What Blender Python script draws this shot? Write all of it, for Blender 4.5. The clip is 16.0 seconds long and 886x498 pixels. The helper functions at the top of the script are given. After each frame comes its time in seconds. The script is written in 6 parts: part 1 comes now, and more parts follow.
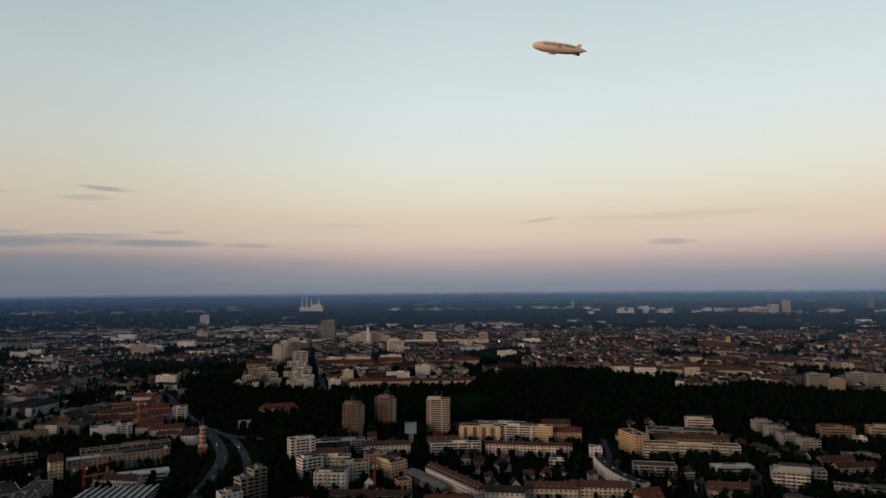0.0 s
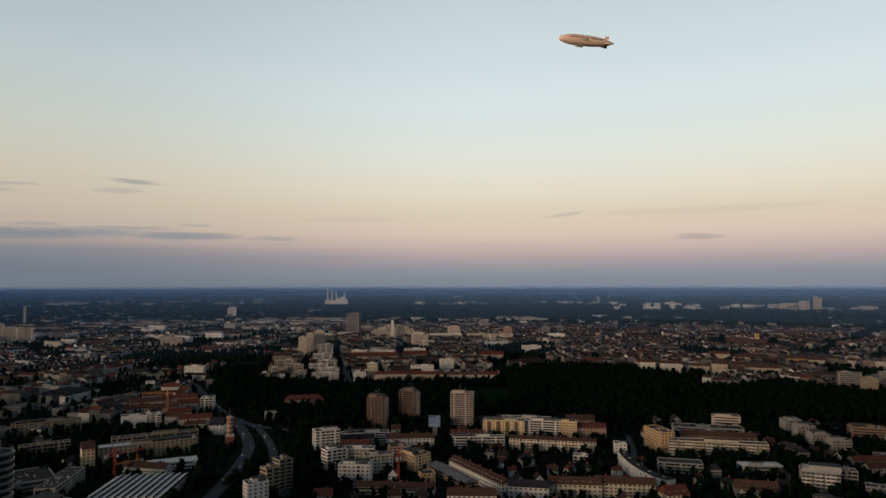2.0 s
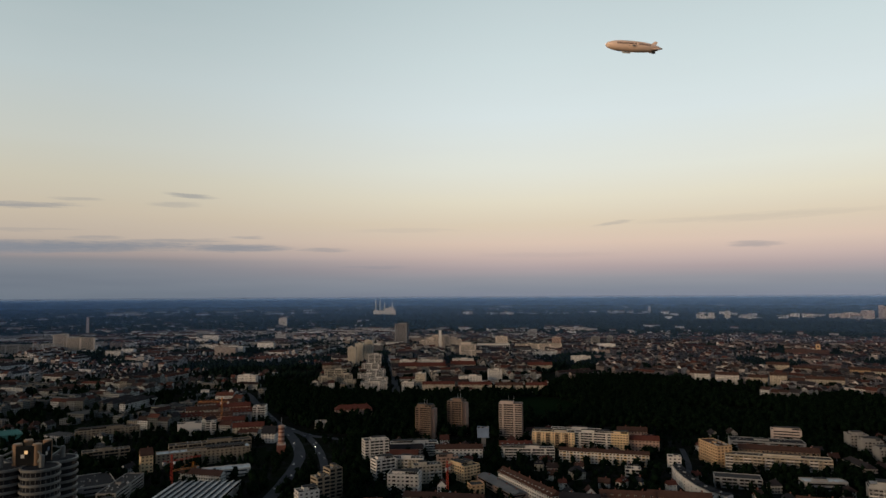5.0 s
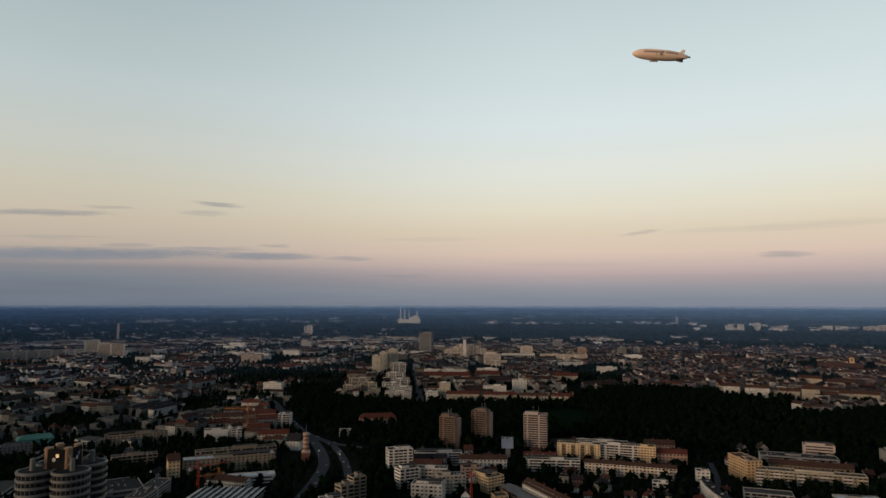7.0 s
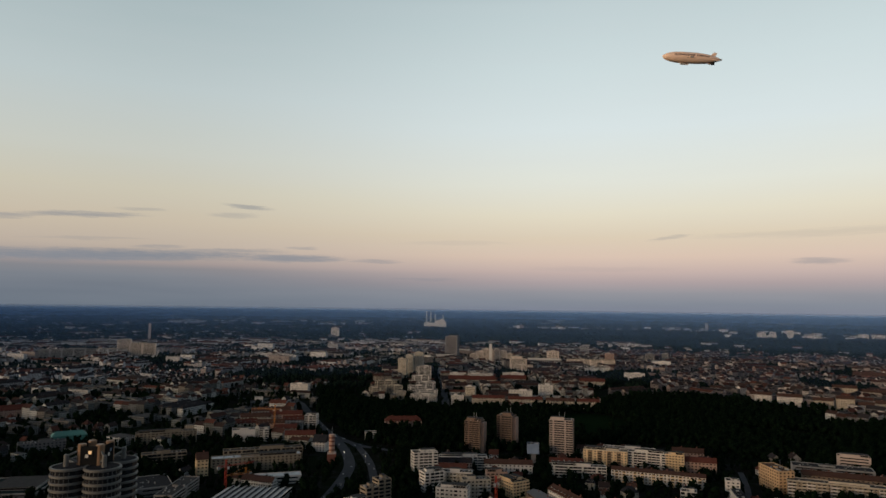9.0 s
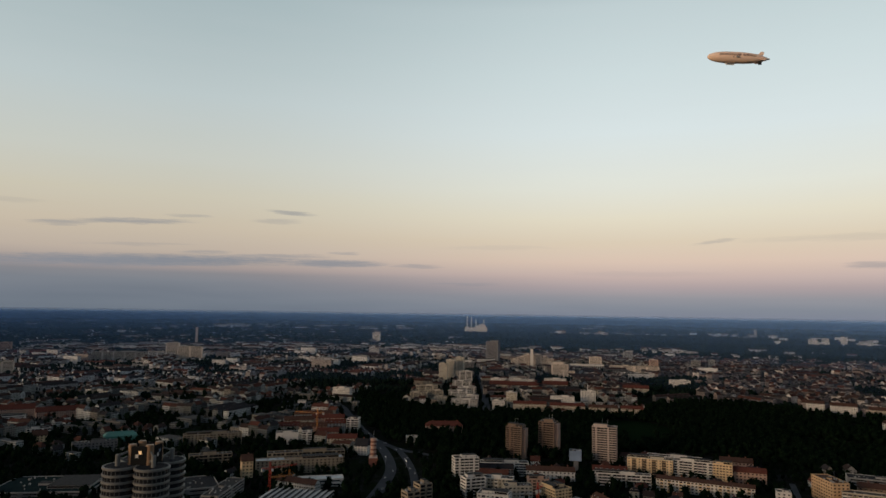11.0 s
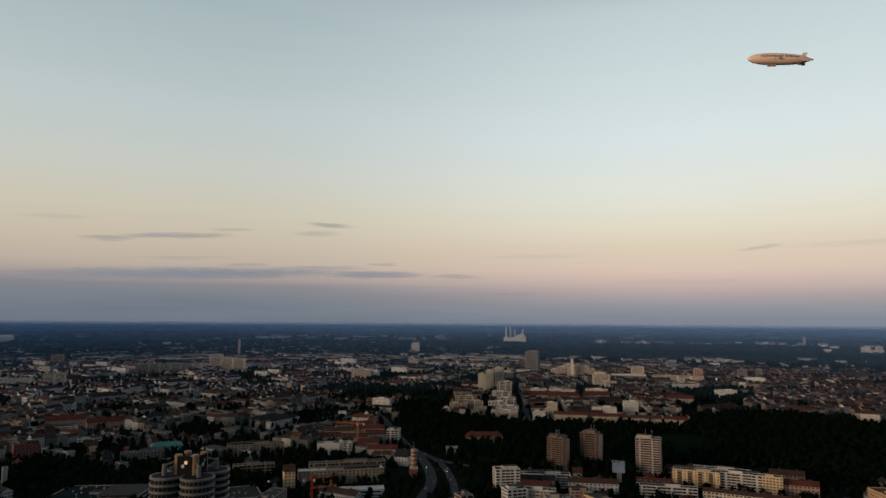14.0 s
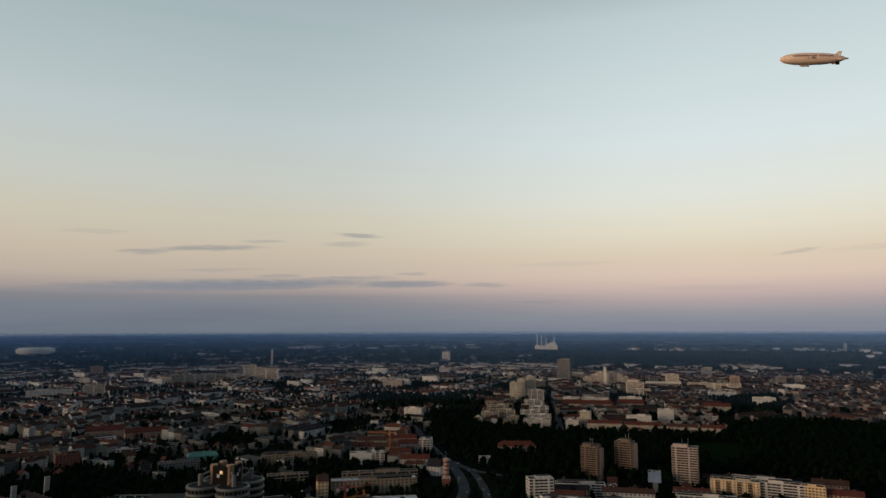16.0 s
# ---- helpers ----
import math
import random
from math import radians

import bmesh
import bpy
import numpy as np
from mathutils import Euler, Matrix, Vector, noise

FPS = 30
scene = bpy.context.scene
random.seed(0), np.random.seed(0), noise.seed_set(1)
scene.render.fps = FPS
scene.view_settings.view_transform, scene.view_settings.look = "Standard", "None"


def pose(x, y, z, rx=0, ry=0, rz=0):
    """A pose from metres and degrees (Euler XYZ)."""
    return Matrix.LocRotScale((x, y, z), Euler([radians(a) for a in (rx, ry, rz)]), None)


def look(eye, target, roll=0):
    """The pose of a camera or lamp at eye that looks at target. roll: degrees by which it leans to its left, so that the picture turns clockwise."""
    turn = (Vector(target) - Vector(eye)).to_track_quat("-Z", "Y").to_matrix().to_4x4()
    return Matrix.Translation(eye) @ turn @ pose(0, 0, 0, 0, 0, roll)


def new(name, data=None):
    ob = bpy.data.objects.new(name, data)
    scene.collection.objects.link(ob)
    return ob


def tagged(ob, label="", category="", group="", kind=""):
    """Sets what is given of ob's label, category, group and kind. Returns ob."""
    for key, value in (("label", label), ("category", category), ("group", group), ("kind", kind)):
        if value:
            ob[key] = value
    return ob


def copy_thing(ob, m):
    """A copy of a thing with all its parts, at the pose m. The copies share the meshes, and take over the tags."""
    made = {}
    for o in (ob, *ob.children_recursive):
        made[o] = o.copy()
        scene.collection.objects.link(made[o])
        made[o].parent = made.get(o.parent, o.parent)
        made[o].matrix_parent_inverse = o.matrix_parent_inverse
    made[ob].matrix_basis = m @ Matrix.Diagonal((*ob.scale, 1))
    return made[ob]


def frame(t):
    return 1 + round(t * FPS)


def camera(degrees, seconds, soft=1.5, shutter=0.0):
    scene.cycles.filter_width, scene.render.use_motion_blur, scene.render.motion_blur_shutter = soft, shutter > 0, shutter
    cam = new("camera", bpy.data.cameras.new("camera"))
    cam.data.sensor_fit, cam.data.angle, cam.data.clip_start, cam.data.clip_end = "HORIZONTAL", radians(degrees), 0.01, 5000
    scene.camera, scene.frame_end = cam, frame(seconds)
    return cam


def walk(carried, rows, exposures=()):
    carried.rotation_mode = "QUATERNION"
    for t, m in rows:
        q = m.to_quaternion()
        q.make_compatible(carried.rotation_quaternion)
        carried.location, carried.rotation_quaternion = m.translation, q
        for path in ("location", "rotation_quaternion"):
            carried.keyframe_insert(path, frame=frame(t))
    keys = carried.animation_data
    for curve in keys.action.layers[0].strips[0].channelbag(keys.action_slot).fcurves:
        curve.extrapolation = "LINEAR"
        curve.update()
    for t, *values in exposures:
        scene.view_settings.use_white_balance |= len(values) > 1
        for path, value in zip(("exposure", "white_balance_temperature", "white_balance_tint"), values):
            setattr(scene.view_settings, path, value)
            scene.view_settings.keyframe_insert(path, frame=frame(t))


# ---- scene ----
import functools

# A city at dusk, seen from a viewing platform that turns slowly to the left.
EYE = 186.4
LENS = 67.36
cam = camera(LENS, 16.0, soft=1.5)
ROWS = [
    (0.0, -0.334, 3.536, 0.516),
    (0.5, 0.406, 3.706, 0.503),
    (1.0, 0.948, 3.645, 0.320),
    (1.5, 1.556, 3.473, 0.254),
    (2.0, 1.798, 3.027, 0.086),
    (2.5, 2.590, 2.881, 0.155),
    (3.0, 3.546, 3.219, 0.258),
    (3.5, 4.272, 3.405, 0.231),
    (4.0, 4.798, 3.612, 0.274),
    (6.5, 7.509, 4.415, 0.086),
    (7.0, 8.000, 4.689, -0.098),
    (7.5, 8.404, 4.752, -0.270),
    (8.0, 9.106, 4.871, -0.366),
    (8.5, 9.665, 4.906, -0.562),
    (11.0, 13.802, 5.349, -0.870),
    (11.5, 14.588, 5.245, -0.848),
    (12.0, 14.951, 5.056, -0.737),
    (12.5, 15.565, 5.095, -0.663),
    (13.0, 15.957, 5.743, -0.663),
    (13.5, 16.576, 6.232, -0.581),
    (14.0, 17.059, 6.180, -0.393),
    (14.5, 17.542, 6.650, -0.485),
    (15.0, 18.299, 6.550, -0.349),
    (15.5, 19.110, 6.100, -0.083),
    (16.0, 19.598, 6.925, 0.176),
]
walk(cam, [(t, pose(0, 0, EYE, 90 + pitch, 0, yaw) @ pose(0, 0, 0, 0, 0, -roll)) for t, yaw, pitch, roll in ROWS])

rng = random.Random(7)
nrg = np.random.default_rng(11)


# ---- light: eastern dusk sky, sun at the horizon behind the platform ----
def lin(r, g, b):
    return tuple((c / 255 / 12.92 if c <= 10 else ((c / 255 + 0.055) / 1.055) ** 2.4) for c in (r, g, b)) + (1.0,)


SUN_AZ, SUN_EL = 224.0, 5.5  # where the sun stands, clockwise from +y


class Nodes:
    """Short hand for building node trees."""

    def __init__(self, tree):
        self.tree = tree
        tree.nodes.clear()

    def add(self, kind, **kw):
        n = self.tree.nodes.new(kind)
        for k, v in kw.items():
            if k == "op":
                n.operation = v
            elif k == "blend":
                n.blend_type = v
        return n

    def put(self, sock, v):
        if isinstance(v, bpy.types.NodeSocket):
            self.tree.links.new(v, sock)
        else:
            sock.default_value = v

    def math(self, op, a, b=0.0, c=0.0, clamp=False):
        n = self.add("ShaderNodeMath", op=op)
        n.use_clamp = clamp
        for i, v in enumerate((a, b, c)):
            self.put(n.inputs[i], v)
        return n.outputs[0]

    def mix(self, f, a, b, blend="MIX"):
        n = self.add("ShaderNodeMix")
        n.data_type, n.blend_type = "RGBA", blend
        self.put(n.inputs[0], f), self.put(n.inputs[6], a), self.put(n.inputs[7], b)
        return n.outputs[2]

    def noise(self, vec, scale, detail=3.0, rough=0.55):
        n = self.add("ShaderNodeTexNoise")
        self.put(n.inputs["Vector"], vec)
        n.inputs["Scale"].default_value, n.inputs["Detail"].default_value, n.inputs["Roughness"].default_value = scale, detail, rough
        return n.outputs["Fac"]

    def ramp(self, f, stops, mode="LINEAR"):
        n = self.add("ShaderNodeValToRGB")
        n.color_ramp.interpolation = mode
        e = n.color_ramp.elements
        while len(e) < len(stops):
            e.new(0.5)
        for el, (p, col) in zip(e, sorted(stops, key=lambda s: s[0])):
            el.position, el.color = p, (*col[:3], 1.0)
        self.put(n.inputs[0], f)
        return n.outputs[0]

    def span(self, v, a, b, lo=0.0, hi=1.0, smooth=False):
        n = self.add("ShaderNodeMapRange")
        n.interpolation_type = "SMOOTHSTEP" if smooth else "LINEAR"
        self.put(n.inputs[0], v)
        for i, x in enumerate((a, b, lo, hi)):
            n.inputs[1 + i].default_value = x
        return n.outputs[0]


world = bpy.data.worlds.new("dusk")
scene.world = world
world.use_nodes = True
W = Nodes(world.node_tree)
way = W.add("ShaderNodeTexCoord").outputs["Generated"]
xyz = W.add("ShaderNodeSeparateXYZ")
W.put(xyz.inputs[0], way)
el = W.math("MULTIPLY", W.math("ARCSINE", xyz.outputs[2]), 180 / math.pi)
az = W.math("MULTIPLY", W.math("ARCTAN2", xyz.outputs[0], xyz.outputs[1]), 180 / math.pi)
skyfac = W.math("SQRT", W.math("MAXIMUM", W.math("DIVIDE", W.math("ADD", el, 1.0), 91.0), 0.0))


def at_el(e):
    return math.sqrt((e + 1) / 91)


EAST = [(-1, (112, 120, 137)), (-0.3, (121, 127, 143)), (0.5, (130, 136, 147)), (1.3, (145, 145, 152)), (2.2, (173, 159, 160)), (3.1, (198, 177, 170)), (4.3, (218, 195, 178)),
        (6.0, (220, 205, 182)), (8.0, (227, 220, 199)), (10.5, (226, 228, 217)), (15, (217, 228, 229)), (20, (205, 219, 221)), (25, (192, 207, 210))]
HIGH = [(29, 0.36, 0.43, 0.46), (35, 0.12, 0.15, 0.175), (46, 0.035, 0.048, 0.062), (90, 0.014, 0.021, 0.032)]
stops = [(at_el(e), lin(*c)) for e, c in EAST] + [(at_el(e), c) for e, *c in HIGH]
sky = W.ramp(skyfac, stops)
# the shadow of the earth stands higher and bluer towards the north-east
cool = [(at_el(e), lin(*c)) for e, c in [(-1, (98, 107, 121)), (0.3, (106, 116, 128)), (1.2, (113, 121, 132)), (2.1, (119, 125, 134)), (2.8, (132, 132, 137)), (3.2, (158, 147, 145)), (4.5, (188, 174, 160)),
        (6.5, (200, 187, 167)), (9, (203, 197, 178)), (12, (199, 202, 193)), (17, (188, 200, 201)), (25, (165, 182, 186))]] + stops[13:]
sky = W.mix(W.span(az, 5.0, -38.0, smooth=True), sky, W.ramp(skyfac, cool))
# thin cloud banks low over the horizon
coord = W.add("ShaderNodeCombineXYZ")
W.put(coord.inputs[0], W.math("MULTIPLY", az, 0.13)), W.put(coord.inputs[1], W.math("MULTIPLY", el, 1.5))
wisp = W.noise(coord.outputs[0], 2.2, 5.0, 0.6)
fine = W.noise(coord.outputs[0], 6.0, 6.0, 0.7)
cloud = None
for a0, e0, aw, eh, tilt, amount in [(-38.0, 3.65, 13.5, 0.5, 0.035, 0.95), (-23.2, 3.9, 4.6, 0.34, 0.01, 0.8), (-16.2, 3.8, 2.4, 0.17, 0.0, 0.42), (-28.2, 4.4, 4.6, 0.16, 0.02, 0.5), (-33.5, 4.5, 2.0, 0.14, 0.03, 0.4),
                                     (-39.0, 6.66, 4.4, 0.24, 0.05, 0.62), (-43.9, 6.25, 2.2, 0.2, 0.04, 0.5), (-26.8, 8.06, 2.0, 0.22, -0.04, 0.55), (-28.0, 7.3, 2.0, 0.24, 0.0, 0.28), (-34.8, 7.35, 1.8, 0.14, 0.03, 0.3), (-47.5, 7.6, 2.6, 0.2, 0.04, 0.15),
                                     (19.3, 3.8, 2.0, 0.26, 0.0, 0.45), (8.6, 5.9, 1.7, 0.18, 0.12, 0.3), (-22.3, 4.75, 1.4, 0.15, 0.0, 0.42), (19.5, 5.95, 9.0, 0.3, 0.01, 0.14), (-38.5, 4.9, 4.0, 0.14, 0.04, 0.22),
                                     (-12.0, 2.35, 3.0, 0.13, 0.0, 0.3), (-9.0, 5.5, 5.0, 0.2, 0.01, 0.1), (3.0, 3.3, 6.0, 0.25, 0.0, 0.1)]:
    da = W.math("SUBTRACT", az, a0)
    de = W.math("SUBTRACT", W.math("SUBTRACT", el, e0), W.math("MULTIPLY", da, tilt))
    de = W.math("ADD", de, W.math("MULTIPLY", W.math("SUBTRACT", wisp, 0.5), 0.55))
    q = W.math("ADD", W.math("POWER", W.math("ABSOLUTE", W.math("DIVIDE", da, aw)), 2.0), W.math("POWER", W.math("ABSOLUTE", W.math("DIVIDE", de, eh)), 2.0))
    q = W.math("ADD", q, W.math("MULTIPLY", W.math("SUBTRACT", fine, 0.5), 1.9))
    m = W.span(q, 1.5, -0.15, 0.0, amount, smooth=True)
    cloud = m if cloud is None else W.math("MAXIMUM", cloud, m)
sky = W.mix(cloud, sky, lin(131, 136, 145))
# faint unevenness of the clear sky
sky = W.mix(W.span(W.noise(coord.outputs[0], 0.5, 2.0), 0.3, 0.7, 0.0, 0.05), sky, lin(205, 205, 210))
# the unseen sky beside the view is made darker and bluer, dimming the town
sky = W.mix(W.span(W.math("ABSOLUTE", W.math("ADD", az, 8.0)), 48.0, 95.0, 0.0, 0.85, smooth=True), sky, (0.1, 0.14, 0.19, 1.0))
# afterglow round the set sun
sx, sy = math.sin(radians(SUN_AZ)), math.cos(radians(SUN_AZ))
toward = W.math("MAXIMUM", W.math("ADD", W.math("MULTIPLY", xyz.outputs[0], sx), W.math("MULTIPLY", xyz.outputs[1], sy)), 0.0)
glow = W.math("MULTIPLY", W.math("POWER", toward, 5.0), W.span(el, 15.0, 0.0, 0.0, 1.0, smooth=True))
sky = W.mix(glow, sky, (1.6, 0.9, 0.45, 1.0))
bg = W.add("ShaderNodeBackground")
W.put(bg.inputs[0], sky)
bg.inputs[1].default_value = 1.0
W.put(W.add("ShaderNodeOutputWorld").inputs[0], bg.outputs[0])

sun = new("sun", bpy.data.lights.new("sun", "SUN"))
sun.data.energy, sun.data.angle, sun.data.color = 2.1, radians(26), (1.0, 0.74, 0.5)
sun.matrix_world = look((sx * 100, sy * 100, 100 * math.tan(radians(SUN_EL))), (0, 0, 0))


# ---- materials ----
def material(name):
    m = bpy.data.materials.new(name)
    m.use_nodes = True
    return m, Nodes(m.node_tree)


def finish(N, col, rough=0.8, metal=0.0, height=None, bump=0.3, dist=0.1, spec=0.4):
    b = N.add("ShaderNodeBsdfPrincipled")
    N.put(b.inputs["Base Color"], col), N.put(b.inputs["Roughness"], rough), N.put(b.inputs["Metallic"], metal)
    b.inputs["Specular IOR Level"].default_value = spec
    if height is not None:
        n = N.add("ShaderNodeBump")
        n.inputs["Strength"].default_value, n.inputs["Distance"].default_value = bump, dist
        N.put(n.inputs["Height"], height)
        N.put(b.inputs["Normal"], n.outputs[0])
    N.put(N.add("ShaderNodeOutputMaterial").inputs[0], b.outputs[0])
    return b


def where(N):
    return N.add("ShaderNodeTexCoord").outputs["Object"]


def pick(N):
    """A random number of a house's own: by object and by island."""
    g = N.add("ShaderNodeNewGeometry")
    o = N.add("ShaderNodeObjectInfo")
    return N.math("FRACT", N.math("ADD", g.outputs["Random Per Island"], o.outputs["Random"]))


def shade(c, k):
    return tuple(min(1, v * k) for v in c[:3]) + (1.0,)


def plain(name, col, rough=0.8, var=0.25, scale=0.6, metal=0.0, bump=0.2, spec=0.4):
    """Painted, rendered or cast surface: broad weather stains and fine grain."""
    m, N = material(name)
    p = where(N)
    big, small = N.noise(p, scale * 0.15, 4.0), N.noise(p, scale * 4, 2.0)
    c = N.mix(N.span(big, 0.3, 0.72), shade(col, 1 - var), shade(col, 1 + var * 0.5))
    c = N.mix(N.math("MULTIPLY", small, 0.35), c, shade(col, 1 - var * 1.3))
    finish(N, c, N.span(small, 0.2, 0.8, rough - 0.1, min(1, rough + 0.1)), metal, small, bump, 0.05, spec)
    return m


def palette_wall(name, cols, windows=True, bay=2.7, storey=3.0):
    """Plaster in several paints, one a house; small far windows in rows by the wall's own metres."""
    m, N = material(name)
    p = where(N)
    r = pick(N)
    c = N.ramp(r, [(i / len(cols), col) for i, col in enumerate(cols)], "CONSTANT")
    c = N.mix(N.span(N.noise(p, 0.12, 4.0), 0.35, 0.75, 0.0, 0.45), c, shade(cols[0], 0.55))
    rough = 0.85
    if windows:
        uv = N.add("ShaderNodeUVMap").outputs[0]
        s = N.add("ShaderNodeSeparateXYZ")
        N.put(s.inputs[0], uv)
        bw = N.math("ADD", bay, N.math("MULTIPLY", r, 0.9))
        fu, fv = N.math("FRACT", N.math("DIVIDE", s.outputs[0], bw)), N.math("FRACT", N.math("DIVIDE", s.outputs[1], storey))
        inside = N.math("MULTIPLY", N.math("COMPARE", fu, 0.5, 0.29), N.math("COMPARE", fv, 0.52, 0.27))
        c = N.mix(inside, c, (0.018, 0.02, 0.024, 1))
        rough = N.span(inside, 0, 1, 0.88, 0.2)
    finish(N, c, rough, 0, N.noise(p, 2.0, 2.0), 0.15, 0.03, 0.3)
    return m


def palette_roof(name, cols, rows=True):
    m, N = material(name)
    p = where(N)
    r = pick(N)
    c = N.ramp(r, [(i / len(cols), col) for i, col in enumerate(cols)], "CONSTANT")
    c = N.mix(N.span(N.noise(p, 0.2, 5.0), 0.35, 0.7, 0.0, 0.55), c, shade(cols[0], 0.45))
    n = N.noise(p, 3.0, 3.0)
    c = N.mix(N.math("MULTIPLY", n, 0.4), c, shade(cols[-1], 0.4))
    finish(N, c, 0.95, 0, n, 0.5, 0.08, 0.06)
    return m


def foliage(name, cols):
    m, N = material(name)
    p = where(N)
    c = N.ramp(pick(N), [(i / max(1, len(cols) - 1), col) for i, col in enumerate(cols)])
    n = N.noise(p, 0.9, 4.0, 0.7)
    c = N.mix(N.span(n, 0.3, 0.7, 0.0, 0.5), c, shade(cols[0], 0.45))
    finish(N, c, 1.0, 0, n, 0.8, 0.3, 0.0)
    return m


M = {}
M["cream"] = plain("cream_render", (0.56, 0.49, 0.38))
M["yellow"] = plain("yellow_render", (0.8, 0.585, 0.34))
M["white"] = plain("white_render", (0.72, 0.68, 0.62), var=0.18)
M["umber"] = plain("umber_balcony_panels", (0.23, 0.155, 0.11))
M["rose"] = plain("pale_rose_concrete", (0.56, 0.46, 0.4))
M["tan"] = plain("tan_render", (0.32, 0.26, 0.185))
M["grey"] = plain("grey_concrete", (0.36, 0.35, 0.33))
# darker grey that puts the shade of the right-hand blocks into the colour
M["stone"] = plain("dim_grey_render", (0.25, 0.24, 0.225))
M["pale_sheet"] = plain("pale_sheet_roofing", (0.5, 0.51, 0.52), rough=0.6)
M["darkgrey"] = plain("dark_concrete", (0.17, 0.17, 0.17))
M["tower_grey"] = plain("dark_facade_panels", (0.21, 0.205, 0.21), var=0.15)
M["brown"] = plain("brown_panels", (0.3, 0.2, 0.13))
M["pink"] = plain("pinkish_render", (0.5, 0.33, 0.25))
M["orange"] = plain("ochre_render", (0.6, 0.4, 0.22))
M["brick"] = plain("red_brick", (0.22, 0.085, 0.06), scale=2.0)
M["tile"] = plain("red_roof_tiles", (0.125, 0.045, 0.034), scale=1.6, bump=0.5, spec=0.06, rough=0.95)
M["browntile"] = plain("brown_roof_tiles", (0.09, 0.05, 0.038), scale=1.6, bump=0.5, spec=0.06, rough=0.95)
M["slate"] = plain("slate_roof", (0.032, 0.033, 0.037), scale=1.6, bump=0.4, spec=0.06, rough=0.95)
M["gravel"] = plain("gravel_roof", (0.065, 0.063, 0.062), scale=2.0, bump=0.5, spec=0.06, rough=0.95)
M["metal"] = plain("zinc_roof", (0.42, 0.44, 0.47), rough=0.45, metal=0.5, bump=0.1)
M["green_sheet"] = plain("dark_green_sheet_roofing", (0.024, 0.038, 0.038), rough=0.95, spec=0.0)
M["crimson"] = plain("crimson_cladding", (0.42, 0.075, 0.07), rough=0.7)
M["teal"] = plain("verdigris_copper", (0.075, 0.23, 0.2), rough=0.6)
M["blue"] = plain("blue_cladding", (0.2, 0.27, 0.38), rough=0.5)
M["steel_red"] = plain("red_painted_steel", (0.5, 0.06, 0.03), rough=0.5)
M["steel_orange"] = plain("orange_painted_steel", (0.55, 0.2, 0.03), rough=0.5)
M["gold"] = plain("warm_sandstone", (0.72, 0.61, 0.5))
M["alu"] = plain("cast_aluminium", (0.165, 0.162, 0.148), rough=0.5, metal=0.1, var=0.12)
M["pylon"] = plain("bronze_cladding", (0.3, 0.18, 0.1), rough=0.5)
M["hull"] = plain("airship_fabric", (0.95, 0.7, 0.54), rough=0.45, var=0.06, scale=0.2, bump=0.05)
M["ink"] = plain("dark_lettering", (0.16, 0.08, 0.06), var=0.1)
M["asphalt"] = plain("asphalt", (0.066, 0.069, 0.077), scale=0.5, spec=0.05, rough=0.95)
M["bark"] = plain("bark", (0.07, 0.05, 0.035), scale=4)
M["rubber"] = plain("rubber", (0.02, 0.02, 0.02), spec=0.02)
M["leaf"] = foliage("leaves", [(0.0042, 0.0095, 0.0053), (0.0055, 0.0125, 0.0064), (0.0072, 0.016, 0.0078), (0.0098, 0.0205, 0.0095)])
# far leaves paler and bluer: the haze of distance put into the colour
M["leaf_far"] = foliage("hazed_far_leaves", [(0.006, 0.012, 0.01), (0.01, 0.019, 0.014), (0.015, 0.026, 0.017)])
WALLS = [(0.4, 0.37, 0.32), (0.68, 0.66, 0.61), (0.2, 0.185, 0.16), (0.5, 0.47, 0.43), (0.15, 0.145, 0.14), (0.78, 0.76, 0.71), (0.3, 0.25, 0.19), (0.13, 0.12, 0.11), (0.34, 0.27, 0.23), (0.24, 0.235, 0.23), (0.6, 0.56, 0.48)]
M["walls"] = palette_wall("house_plaster", WALLS)
# left-bank plaster carries the cool, dim light there in its colours
M["walls_west"] = palette_wall("cool_shade_plaster", [(0.29, 0.3, 0.285), (0.46, 0.47, 0.45), (0.12, 0.13, 0.125), (0.36, 0.365, 0.345), (0.1, 0.11, 0.11), (0.56, 0.57, 0.55), (0.2, 0.19, 0.16), (0.09, 0.1, 0.095), (0.22, 0.2, 0.17), (0.15, 0.165, 0.165), (0.4, 0.41, 0.38)])
M["walls_east"] = palette_wall("tenement_plaster", [(0.32, 0.265, 0.235), (0.54, 0.49, 0.45), (0.16, 0.14, 0.135), (0.38, 0.315, 0.29), (0.12, 0.112, 0.115), (0.66, 0.61, 0.57), (0.23, 0.18, 0.165), (0.11, 0.1, 0.1), (0.27, 0.2, 0.18), (0.18, 0.17, 0.17)])
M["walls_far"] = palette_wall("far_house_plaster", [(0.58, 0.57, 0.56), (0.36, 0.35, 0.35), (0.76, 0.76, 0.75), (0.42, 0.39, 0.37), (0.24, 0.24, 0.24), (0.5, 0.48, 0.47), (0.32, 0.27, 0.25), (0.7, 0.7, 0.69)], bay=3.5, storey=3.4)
M["roofs"] = palette_roof("house_roof_tiles", [(0.085, 0.042, 0.033), (0.05, 0.038, 0.035), (0.13, 0.052, 0.038), (0.04, 0.04, 0.043), (0.07, 0.042, 0.036), (0.042, 0.042, 0.046)])
M["flats"] = palette_roof("flat_roof_felt", [(0.09, 0.088, 0.086), (0.14, 0.137, 0.134), (0.06, 0.06, 0.064), (0.2, 0.195, 0.19)])


